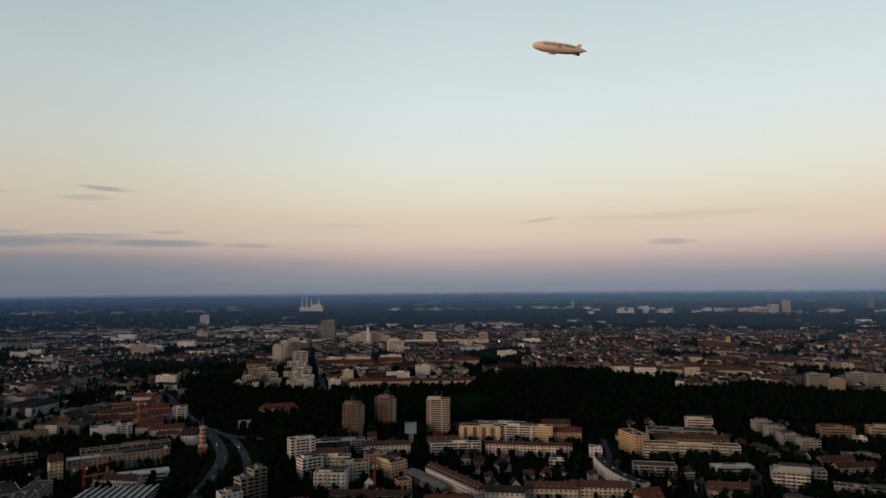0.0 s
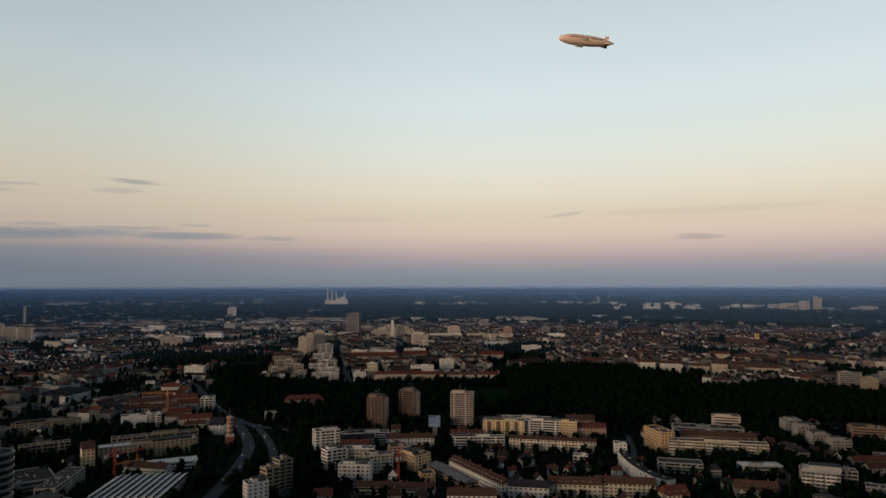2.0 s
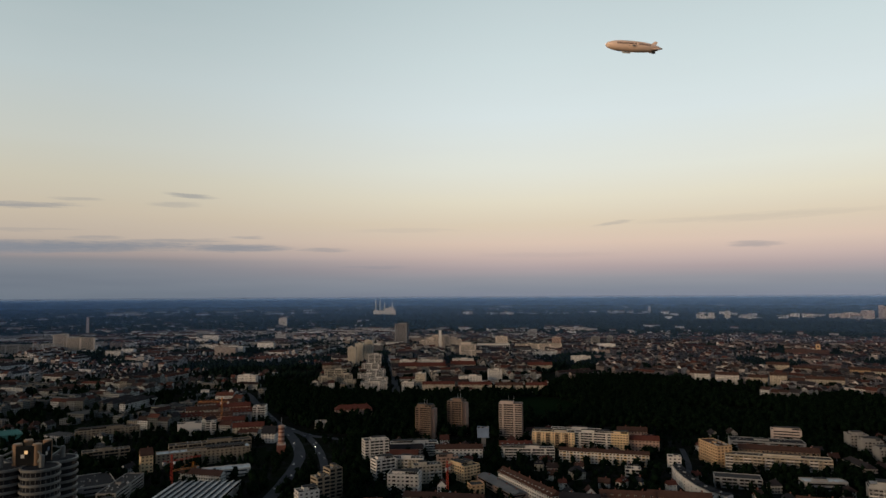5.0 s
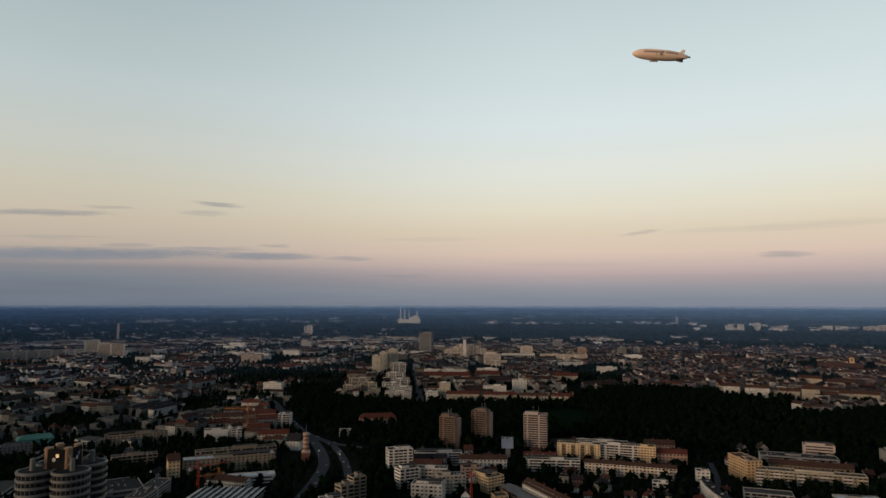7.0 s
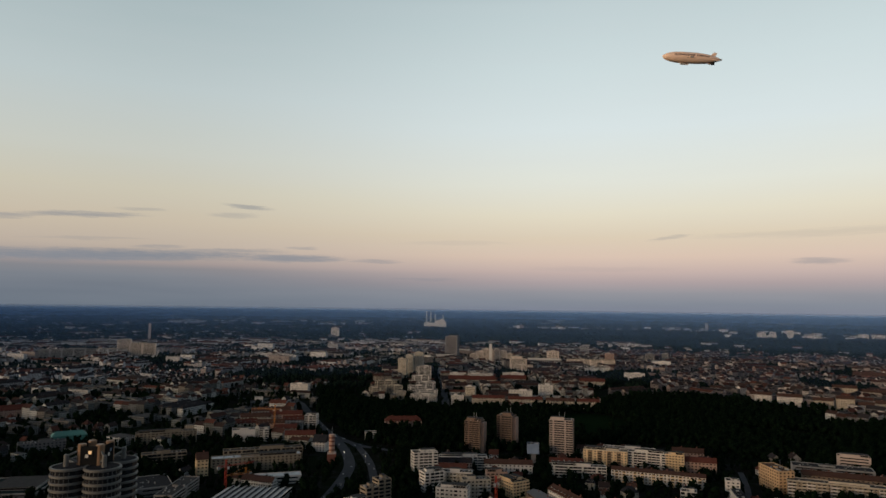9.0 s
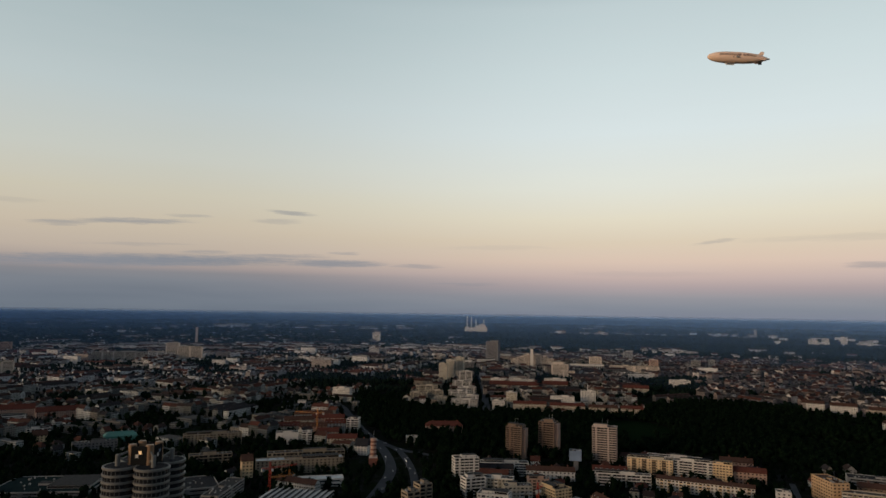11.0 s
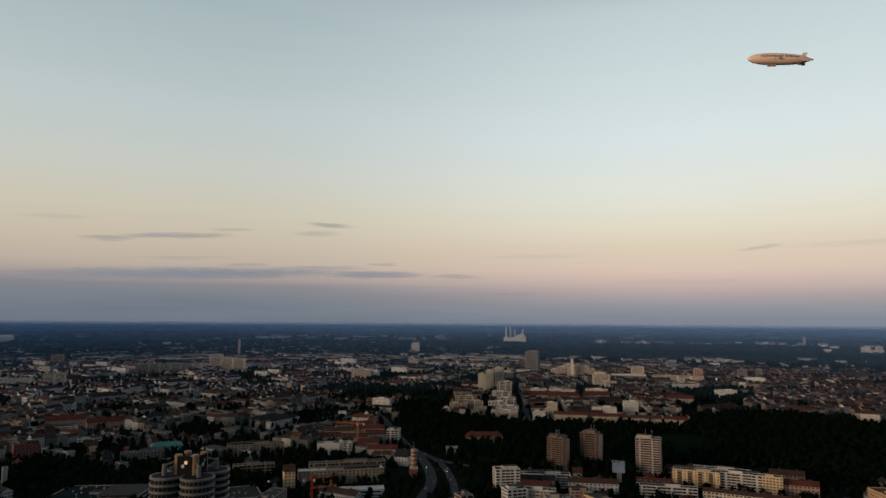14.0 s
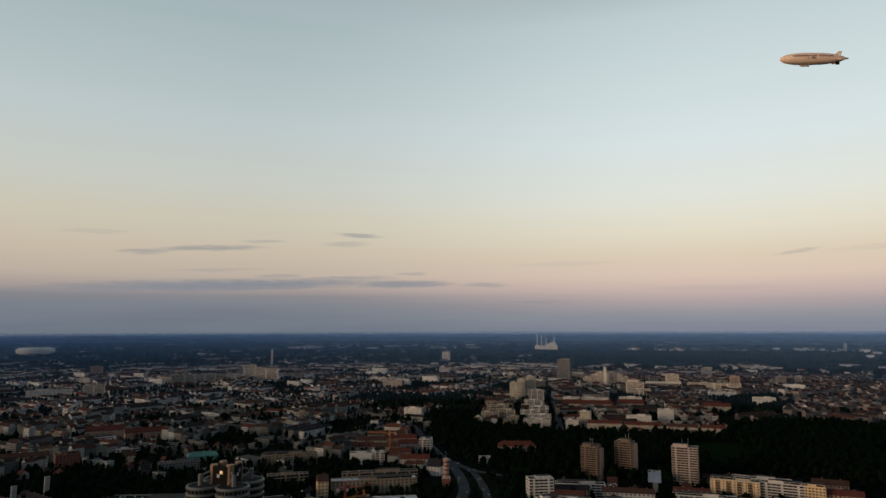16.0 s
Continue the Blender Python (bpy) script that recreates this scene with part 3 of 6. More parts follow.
                        part("window", window_mesh(round(fw / m_ * 0.86, 1), round(st * 0.48, 1), trim), None, e, at=fm @ pose(-fw / 2 + (j + 0.5) * fw / m_, 0, z + st * 0.3))
                continue
            for j in range(n):
                px = -fw / 2 + (j + 0.5) * fw / n
                if k == 0 and balcony_bays and (j % balcony_bays[0]) in balcony_bays[1:]:
                    part("window", window_mesh(round(fw / n * 0.8, 1), round(st * 0.74, 1), trim), None, e, at=fm @ pose(px, 0, z + 0.2))
                    part("balcony", balcony_mesh(round(fw / n * 0.92, 1), 1.2, trim), None, e, at=fm @ pose(px, 0, z + 0.1))
                else:
                    part("window", window_mesh(win[0], min(win[1], round(st * 0.62, 2)), trim), None, e, at=fm @ pose(px, 0, z + st * 0.28))
    return e


def balcony_stack(e, x, y, w, deep, floors, st, wall, z0=0.0):
    """Balconies one above the other before a front: slabs, solid fronts and side walls."""
    bm = bmesh.new()
    for f in range(floors):
        z = z0 + f * st
        cut = deep * (0.82 if f % 3 == 2 else 1.0)
        bm_box(bm, x - w / 2, x + w / 2, y - cut, y - 0.02, z, z + 0.22)
        bm_box(bm, x - w / 2, x + w / 2, y - cut - 0.12, y - cut, z - 0.1, z + 1.05)
        for s in (-1, 1):
            bm_box(bm, x + s * w / 2 - 0.1, x + s * w / 2 + 0.1, y - cut, y - 0.02, z + 0.22, z + 1.05)
    bm_box(bm, x - w / 2 - 0.32, x - w / 2 - 0.12, y - deep * 0.8, y - 0.02, 0, z0 + floors * st - 0.6)
    return part("balcony_stack", bm, M[wall], e)


# the three point towers by the park
for lab, a, d, h, tu, wl, tr in [("brown point tower block with balconies on each floor", -7.44, 875, 39.5, -16, "brown", "umber"),
                                 ("brown point tower block with shaded balconies", -4.75, 897, 43.5, -16, "brown", "umber"),
                                 ("pale point tower block with white balcony fronts", -0.17, 881, 43, -6, "umber", "rose")]:
    e = building(lab, a, d, 21 if tu < -10 else 30, 20 if tu < -10 else 16, h, tu, 15, wl, trim=tr, look_="bands", hut=(0.55, 0.5, 3.5), name="tower_block", group="towers by the park")
    for _ in range(2):
        bm = bmesh.new()
        bm_bar(bm, (0, 0, 0), (0, 0, 7), 0.25)
        part("aerial", bm, M["metal"], e, at=pose(rng.uniform(-6, 6), rng.uniform(-3, 3), h + 3))
    if tu < -10:  # added wing in lighter render imitates the tower's sunlit flank
        bm = bmesh.new()
        bm_box(bm, 10.5, 14, -6, 8, 0, h - 2)
        part("stair_wing", bm, M["pink"], e)

# long yellow slab and the rows in front of it
slab = building("yellow apartment slab section with dark loggia strips", 3.35, 820, 50, 13, 20.6, -4, 7, "yellow", look_="windows", bay=3.0, hut=(0.3, 0.4, 2.2), trim="cream", group="long yellow slab", win=(1.5, 1.5))
for x in (-17.5, -6.5, 4.5, 15.5):  # dark strips on the wall imitate shaded loggias between the window bays
    bm = bmesh.new()
    bm_box(bm, x - 2.3, x + 2.3, -6.7, -6.45, 1.0, 20.0)
    strip = part("loggia_strip", bm, M["bark"], slab, "dark brown strip standing in for a loggia's shade")
    for f in range(7):
        bm = bmesh.new()
        bm_box(bm, x - 2.35, x + 2.35, -7.1, -6.6, 0.7 + f * 2.94, 1.2 + f * 2.94)
        part("loggia_front", bm, M["orange"], strip)
building("apartment slab section with white balcony bands", 6.6, 824, 42, 13, 20.2, -4, 7, "brown", look_="bands", hut=(0.45, 0.4, 2.6), trim="white", group="long yellow slab")
building("yellow end section of the apartment slab", 8.75, 822, 20, 13, 20.6, -4, 7, "yellow", look_="windows", bay=2.6, hut=(0.5, 0.5, 2.2), trim="yellow", group="long yellow slab")
VILLAS = [(3.2, 687, 11.7), (4.0, 657, 8.4), (5.2, 694, 15.4), (7.4, 667, 11.4), (8.8, 671, 11.5), (10.1, 673, 10.5), (5.4, 725, 9.9), (12.6, 674, 9.4), (2.1, 722, 9.8), (18.9, 672, 9.7), (14.5, 716, 8.8), (21.0, 662, 10.8), (23.1, 730, 13.5), (-3.8, 738, 10.1), (9.5, 723, 10.0)]
for k, (a, d, w) in enumerate(VILLAS):
    building("small white villa with pitched tiled roof and garden", a, d, w * 0.9, w * 0.72, 5.5 + (k % 3), (-20, 12, 30, -8, 65)[k % 5], 2, ("white", "white", "cream")[k % 3], "gable", ("browntile", "tile", "slate")[k % 3], look_="windows", bay=3.0, rise=w * 0.32, hip=(0, 0, w * 0.3)[k % 3], dormers=k % 4 == 0, name="villa", category="house", group="garden villas", win=(1.3, 1.4))
building("pale flat roofed block behind the yellow slab", 5.2, 862, 62, 12, 16.0, -4, 5, "grey", look_="bands", trim="white")
building("white row of town houses with yellow balconies", 7.4, 761, 96, 11, 12.5, -3, 4, "white", "gable", "browntile", look_="windows", bay=3.0, name="terraced_row", rise=2.6, balcony_bays=(5, 1, 3), trim="yellow")
building("grey white flat roofed apartment row with balconies", 1.1, 768, 62, 11, 12.2, 3, 4, "white", look_="bands", trim="white", name="terraced_row")
building("white apartment block with balcony front", -11.66, 741, 27, 15, 27.5, 14, 9, "white", look_="bands", trim="white", hut=(0.6, 0.5, 2.6))
building("long low terraced apartments with flat roof", -8.4, 785, 55, 13, 14.0, 4, 5, "grey", look_="bands", trim="white", name="terraced_row")
building("white town houses with red tiled roof", -4.6, 772, 54, 11, 10.5, 2, 3, "white", "gable", "browntile", bay=3.4, rise=4.0, name="terraced_row")
building("white town houses with red tiled roof and dormers", 0.2, 790, 38, 11, 11.0, 2, 3, "white", "gable", "tile", bay=3.4, rise=4.0, dormers=True, name="terraced_row")
building("slender dark lift shaft under a clad box", -2.5, 809, 5.5, 8, 15, 0, 3, "darkgrey", look_="none", hut=None, name="clad_tower")
building("blue grey clad box on a dark stem", -2.55, 808, 14, 11.5, 10.5, 0, 3, "blue", look_="none", hut=(0.3, 0.3, 1.5), name="clad_tower", ground_z=15.4)
# white stepped housing round courts
building("white stepped apartment wing with flat roof", -11.0, 690, 22, 14, 19, 25, 6, "white", look_="bands", trim="white")
court_c = building("cream apartment wing with flat roof", -9.0, 700, 34, 12, 17, -8, 5, "cream", look_="windows", bay=3.0, trim="white", balcony_bays=(3, 1))
court_a = building("white apartment block with dark flat roof", -9.2, 636, 30, 16, 17.5, -12, 5, "white", look_="windows", bay=3.2, hut=(0.5, 0.5, 2.5), balcony_bays=(3, 1))
court_b = building("cream apartment wing with roof terraces", -7.3, 672, 28, 13, 17, 10, 5, "cream", look_="windows", bay=3.2, balcony_bays=(3, 1))
for x in (-11, 0, 10):
    balcony_stack(court_a, x, -8, 5.2, 1.9, 5, 3.5, "white", 0.4)
for x in (-9, 3, 11):
    balcony_stack(court_b, x, -6.5, 4.6, 1.8, 4, 3.4, "white", 0.4)
for x in (-13, -4, 6, 14):
    balcony_stack(court_c, x, -6, 4.4, 1.7, 5, 3.4, "cream", 0.4)
building("pink town house with flat roof", -5.6, 712, 22, 12, 15, 8, 4, "pink", look_="windows", bay=3.4, balcony_bays=(3, 1))
building("yellow apartment house with balconies", -4.2, 676, 20, 26, 15, 38, 4, "yellow", look_="windows", bay=3.0, cover="slate", balcony_bays=(3, 1))
building("small yellow house with flat roof", -3.2, 632, 13, 12, 9, 20, 3, "orange", look_="windows", bay=3.0, hut=None, name="house", category="house")
building("long brown roofed hall with low front", -5.9, 600, 72, 16, 6.5, -10, 2, "cream", "gable", look_="ribbons", cover="browntile", rise=3.0, name="workshop_hall", category="hall")
building("long grey roofed hall with a pinkish front", -1.1, 640, 72, 15, 6.5, -62, 2, "pink", "gable", "darkgrey", look_="ribbons", rise=2.0, name="workshop_hall", category="hall")
building("long white apartment row with brown tiled roof", 1.2, 627, 92, 12, 12.5, -58, 4, "white", "gable", "browntile", look_="windows", bay=3.0, rise=4.2, dormers=True, name="terraced_row")
building("low white row with brown tiled roof", 0.6, 556, 40, 12, 13, 0, 4, "white", "gable", "browntile", look_="windows", bay=3.2, rise=4.5, name="terraced_row")
# foot of the view
building("tall apartment block with corner balconies", -15.2, 634, 13, 13, 26, 28, 8, "tan", look_="bands", trim="tan", cover="slate")
building("apartment block with corner balconies", -16.2, 614, 13, 12, 24, 28, 7, "tan", look_="bands", trim="tan", cover="slate")
building("low white block with flat roof", -17.3, 580, 18, 13, 22, 18, 6, "white", look_="windows", bay=3.2)
building("row of town houses with brown tiled roof", 9.2, 604, 46, 11, 11, 4, 3, "cream", "gable", "browntile", look_="windows", bay=3.1, rise=5.0, dormers=True, name="terraced_row")
building("row of town houses with brown roof and balconies", 13.2, 612, 52, 11, 12, 6, 4, "cream", "gable", "browntile", look_="windows", bay=3.1, rise=4.5, balcony_bays=(5, 2), name="terraced_row")
building("corner house with red tiled roof", 17.0, 590, 20, 16, 12.5, 30, 4, "cream", "gable", "tile", look_="windows", bay=3.0, rise=6, dormers=True, name="terraced_row")
building("row of town houses with slate roof", 5.4, 590, 34, 11, 11, -4, 3, "white", "gable", "slate", look_="windows", bay=3.1, rise=4.5, name="terraced_row")
# rows along the sloping street
def curved_row(pts, deep, h, wall, label):
    """A street front that follows a bend: one bent body with a row of windows along it."""
    c = [Vector(spot(a, d)) for a, d in pts]
    mid = sum(c, Vector()) / len(c)
    e = new("terraced_row")
    e.matrix_world = pose(mid.x, mid.y, 0)
    tagged(e, label, "building")
    bm = bmesh.new()
    rows = []
    for i, p in enumerate(c):
        t = (c[min(i + 1, len(c) - 1)] - c[max(i - 1, 0)]).normalized()
        n = Vector((-t.y, t.x, 0))
        hh = h * (1 - 0.25 * i / len(c))
        q = p - mid
        rows.append([bm.verts.new(v) for v in (q, q + n * deep, q + n * deep + Vector((0, 0, hh)), q + Vector((0, 0, hh)))])
        TAKEN.append((p.x, p.y, deep))
    for u, v in zip(rows, rows[1:]):
        for k in range(4):
            bm.faces.new((u[k], u[(k + 1) % 4], v[(k + 1) % 4], v[k]))
    bm.faces.new(rows[0][::-1]), bm.faces.new(rows[-1])
    bmesh.ops.recalc_face_normals(bm, faces=list(bm.faces))
    part("wall", bm, M[wall], e)
    for i in range(len(c) - 1):
        t = c[i + 1] - c[i]
        n = Vector((-t.y, t.x, 0)).normalized()
        hh = h * (1 - 0.25 * (i + 1) / len(c))
        k = max(1, int(t.length / 6))
        turn = math.degrees(math.atan2(t.y, t.x))
        bm = bmesh.new()
        bm_box(bm, -t.length / 2, t.length / 2, 0.3, deep - 0.4, 0, 0.3)
        o = c[i] + t * 0.5 - mid
        part("roof", bm, M["slate"], e, at=pose(o.x, o.y, hh + 1.0, 0, 0, turn))
        for j in range(k):
            for z in (1.2, 4.4, 7.4):
                o = c[i] + t * ((j + 0.5) / k) - mid
                part("window", window_mesh(1.6, 1.5, wall), None, e, at=pose(o.x, o.y, z, 0, 0, turn))
        o = c[i] + t * 0.5 + n * deep * 0.5 - mid
        bm = bmesh.new()
        bm_box(bm, -0.8, 0.8, -1.2, 1.2, 0, 1.6)
        part("roof_hut", bm, M["grey"], e, at=pose(o.x, o.y, hh + 0.6, 0, 0, turn))


building("white head house of the bent street front", 12.9, 742, 13, 12, 16, 6, 5, "white", look_="windows", bay=3.2, hut=(0.4, 0.5, 1.8), name="terraced_row")
curved_row([(12.7, 725), (13.0, 706), (13.5, 686), (14.3, 664), (15.4, 646), (16.7, 637)], 10, 12.5, "white", "white bent street front with dark roof")
building("white round fronted villa with balconies", 9.7, 705, 15, 12, 10, 0, 3, "white", look_="bands", trim="white", name="house", category="house")
building("ochre corner apartment house", 15.95, 782, 17, 38, 22, 30, 6, "orange", "flat", "browntile", look_="windows", bay=3.2, hut=(0.2, 0.1, 1.5))
building("pink row of town houses with red roof", 10.4, 830, 40, 11, 13.5, 5, 4, "pink", "gable", "tile", look_="windows", bay=3.2, rise=4.5, name="terraced_row")
building("pink row of town houses with brown roof", 9.7, 880, 36, 11, 13.5, 5, 4, "pink", "gable", "browntile", look_="windows", bay=3.2, rise=4.5, name="terraced_row")
terrace = building("long cream terraced building with deep balconies", 20.3, 782, 101, 14, 15.5, 8, 5, "tan", look_="windows", bay=3.4, balcony_bays=(3, 0, 1), hut=(0.35, 0.3, 2.2), trim="cream", name="terraced_row")
for i, (x, w, n) in enumerate([(-47, 6, 5), (-38.5, 8, 4), (-29, 7, 5), (-19, 9, 4), (-8.5, 7, 5), (1.5, 8, 3), (12, 7, 5), (22, 9, 4), (33, 7, 5), (43, 8, 3)]):
    balcony_stack(terrace, x, -7, w, (2.2, 3.0, 1.8)[i % 3], n, 3.1, ("white", "cream")[i % 2], 0.2)
building("upper row with dark red tiled roof", 20.4, 826, 80, 13, 13.5, 8, 4, "brown", "gable", "browntile", look_="windows", bay=3.4, rise=4.0, trim="cream", name="terraced_row")
building("dark roofed hall behind the row", 19.6, 868, 80, 22, 13, 8, 3, "grey", look_="ribbons", cover="slate", hut=(0.2, 0.2, 2), name="hall", category="hall")
building("pale office block with long window bands", 20.98, 916, 33, 14, 19.5, 6, 5, "rose", look_="ribbons", trim="rose", hut=(0.6, 0.6, 2.4), name="office_block")
building("grey terraced parking deck with open storeys", 17.5, 706, 42, 18, 9, 6, 3, "grey", look_="bands", trim="grey", hut=None, name="parking_deck")
building("grey low office with setback roof", 23.3, 718, 38, 14, 11, 22, 3, "grey", look_="ribbons", cover="metal", hut=(0.3, 0.4, 2), name="office_block")
building("town house with brown tiled roof", 23.0, 640, 34, 12, 10, 10, 3, "cream", "gable", "browntile", look_="windows", bay=3.2, rise=6, dormers=True, name="terraced_row")
# pale blocks out of the sun, their shade imitated by the darker stone colour
for k, (a, d, h) in enumerate([(25.5, 922, 20), (26.35, 890, 20), (27.3, 860, 18), (28.6, 838, 18)]):
    building("stepped grey apartment block with white roof terrace", a, d, 20, 16, h, 26, 6, "stone", look_="windows", bay=3.3, hut=(0.6, 0.6, 2.8), group="stepped terrace blocks", balcony_bays=(3, 1), trim="stone", side=False)
house = building("grey apartment house with balcony bays and setback top", 27.3, 686, 31, 18, 19, 6, 6, "stone", look_="windows", bay=3.0, balcony_bays=(3, 1, 2), hut=(0.8, 0.7, 5.0), trim="grey")
for x, w, n in ((-11.5, 6.5, 5), (-1.5, 5.5, 6), (8.0, 7.5, 6)):
    balcony_stack(house, x, -9, w, 2.6, n, 3.15, "white", 0.3)
bm = bmesh.new()
bm_box(bm, -13.5, -4, -6, 4, 19.2, 22.4)
bm_box(bm, -15.2, -3, -8.9, -8.6, 19.2, 20.5)
part("roof_terrace", bm, M["grey"], house)
building("grey apartment wing with balconies", 29.1, 714, 14, 14, 16, 10, 5, "stone", look_="bands", trim="grey")
building("brick fronted flat block", 30.4, 922, 38, 16, 19, 14, 5, "umber", look_="ribbons", trim="umber", cover="browntile")
building("white apartment house among trees", 31.9, 905, 14, 12, 13, 4, 4, "white", look_="windows", bay=3.2)
building("long grey row under trees", 33.5, 960, 40, 14, 18, 18, 5, "tan", look_="ribbons")
building("low grey row with flat roof", 31.9, 828, 34, 12, 10, 14, 3, "stone", look_="ribbons")
building("pale row with small roof huts", 32.3, 690, 52, 13, 11, 4, 4, "stone", look_="windows", bay=3.2, hut=(0.1, 0.4, 2.5), name="terraced_row")
building("pale low row with roof huts", 28.2, 622, 30, 13, 12, 2, 4, "stone", look_="windows", bay=3.2, hut=(0.2, 0.4, 2.2), name="terraced_row")
building("long brown roofed villa among trees", -13.5, 1032, 56, 16, 13, 4, 4, "pink", "gable", "tile", look_="windows", bay=3.6, rise=6, hip=7, name="mansion", category="house")
building("small white pavilion among trees", -16.2, 960, 16, 10, 9, 0, 2, "white", look_="ribbons", hut=None, name="pavilion", category="house")
# west bank of the main road
building("long white works hall with plain front", -26.5, 962, 30, 16, 15.5, 0, 4, "white", look_="none", hut=(0.4, 0.5, 2.4), name="works_hall", category="hall")
building("white works block with window bands", -24.9, 962, 13, 14, 15.5, 0, 5, "white", look_="bands", trim="white", name="works_hall", category="hall")
building("cream row with red tiled roof", -23.2, 980, 30, 12, 13, 0, 4, "cream", "gable", "tile", look_="windows", bay=3.4, rise=5, name="terraced_row")
building("long low yellow block with grey flat roof", -25.4, 795, 98, 16, 15, 6, 4, "tan", look_="windows", bay=3.6, cover="metal", hut=(0.2, 0.3, 2), name="terraced_row")
building("yellow head building of the long block", -29.6, 783, 12, 17, 18, 6, 5, "yellow", "gable", "browntile", look_="windows", bay=3.2, rise=6, name="terraced_row")
building("pale flat row behind the long block", -24.9, 840, 92, 13, 14, 6, 4, "tan", look_="bands", trim="tan", name="terraced_row")
building("white gabled house by the road", -20.3, 884, 17, 14, 12, -20, 3, "white", "gable", "slate", look_="windows", bay=3.4, rise=8, name="house", category="house")
building("row with red tiled roof by the road", -22.0, 935, 40, 12, 12, -4, 3, "cream", "gable", "tile", look_="windows", bay=3.4, rise=5, name="terraced_row")
building("round ended white office house", -21.1, 1040, 18, 20, 20, -10, 5, "white", look_="bands", trim="white", name="office_block")
for k, (a, d, w, tu, h) in enumerate([(-26.4, 1035, 34, 5, 13), (-24.4, 1020, 40, -4, 14), (-22.6, 1040, 30, 3, 15), (-25.6, 1075, 44, 4, 15), (-23.2, 1085, 50, -3, 16), (-24.4, 1120, 60, 6, 17)]):
    building("court of blocks with dark red tiled roofs", a, d, w, 13, h, tu, 4, ("cream", "pink", "grey")[k % 3], "gable", ("tile", "browntile")[k % 2], look_="windows", bay=3.8, rise=5, dormers=k < 3, name="terraced_row", group="red roofed court")
building("row of pale town houses with balconies", -32.3, 976, 76, 13, 15, 3, 5, "tan", look_="windows", bay=3.6, balcony_bays=(3, 1), name="terraced_row")
building("low yellow apartment house", -32.4, 845, 48, 12, 14, 4, 4, "tan", look_="bands", trim="tan", name="terraced_row")
building("low dark works hall with a flat felt roof", -34.2, 716, 60, 50, 8, 6, 2, "darkgrey", look_="ribbons", cover="slate", hut=(0.15, 0.2, 2), trim="grey", name="works_hall", category="hall")
building("low flat works roof with pale edges", -33.2, 606, 48, 32, 14, 30, 3, "darkgrey", look_="ribbons", cover="green_sheet", trim="grey", hut=(0.2, 0.2, 2), name="works_hall", category="hall")
building("long pale works hall with window bands", -31.3, 668, 17, 68, 12, -21, 3, "stone", look_="ribbons", cover="gravel", trim="stone", hut=(0.3, 0.1, 2), name="works_hall", category="hall")
building("wide low hall with a dark flat felt roof", -43.3, 764, 94, 64, 6, -22, 2, "darkgrey", look_="ribbons", cover="green_sheet", trim="grey", hut=(0.12, 0.15, 2), name="exhibition_hall", category="hall")
for a, d, h in ((-49.57, 882, 24.5), (-51.57, 861, 22)):
    building("slender pale concrete pillar above trees", a, d, 5, 4, h, 10, 3, "grey", look_="none", hut=None, name="concrete_pillar", category="pillar", group="concrete pillars")
building("white flat roofed hall", -23.7, 732, 48, 16, 7.5, 3, 2, "white", look_="ribbons", cover="metal", hut=None, name="works_hall", category="hall")
building("brick building with flat roof", -48.4, 1056, 30, 18, 20, 8, 5, "brick", look_="windows", bay=3.4, cover="browntile")
building("long cream row with red roof", -51.2, 1106, 62, 13, 14, -6, 4, "cream", "gable", "browntile", look_="windows", bay=3.6, rise=5, name="terraced_row")
building("green copper roofed hall", -39.0, 1040, 42, 20, 7.5, 4, 2, "teal", "gable", "teal", look_="none", rise=5, hip=6, name="copper_roofed_hall", category="hall")
building("long white school with roof huts", -46.8, 1238, 68, 14, 15, -4, 4, "white", look_="ribbons", trim="white", name="school")
building("long block with red tiled roof", -46.0, 1320, 60, 16, 15, -4, 4, "pink", "gable", "tile", look_="ribbons", rise=7, name="terraced_row")
building("long block with bright red tiled roof", -43.2, 1292, 66, 16, 12, 6, 4, "pink", "gable", "tile", look_="ribbons", rise=7, name="terraced_row")
building("small yellow gabled house", -44.3, 1080, 18, 12, 9, 4, 2, "yellow", "gable", "browntile", look_="windows", bay=3.4, rise=6, name="house", category="house")
building("flat roofed grey school", -40.7, 972, 52, 14, 13, 4, 4, "darkgrey", look_="windows", bay=3.4, name="school")
building("low pale house with white edge", -44.4, 1110, 30, 12, 13, 4, 4, "white", look_="bands", trim="white")
# middle distance
building("white gable ended slab by the road", -22.1, 1414, 38, 14, 24.5, -24, 7, "white", look_="windows", trim="white")
building("small white cube house", -25.4, 1303, 15, 12, 13.5, 0, 4, "white", look_="none", hut=None, name="house", category="house")
for k, (a, d, w, h) in enumerate([(-13.6, 1760, 22, 50), (-13.0, 1800, 20, 56), (-12.2, 1830, 22, 62)]):
    building("pale residential tower in a stepped group", a, d, w, 18, h, -10, 16, "cream", look_="ribbons", trim="cream", name="tower_block", group="stepped towers by the avenue")
for k, (a, d, w, h) in enumerate([(-11.8, 1318, 50, 15), (-11.5, 1355, 42, 19), (-12.4, 1400, 36, 22), (-11.6, 1450, 40, 24), (-12.0, 1560, 44, 26), (-11.8, 1720, 36, 34)]):
    building("white stepped apartment terraces beside the avenue", a, d, w, 16, h, 2, 7, "white", look_="bands", trim="white", group="stepped terraces")
for a, d, w, h in [(-15.7, 1385, 34, 19), (-14.4, 1400, 38, 22), (-15.0, 1445, 46, 27), (-13.8, 1360, 24, 15)]:
    building("cream apartment block in a group by the park", a, d, w, 15, h, 3, 8, "cream", look_="bands", trim="cream")
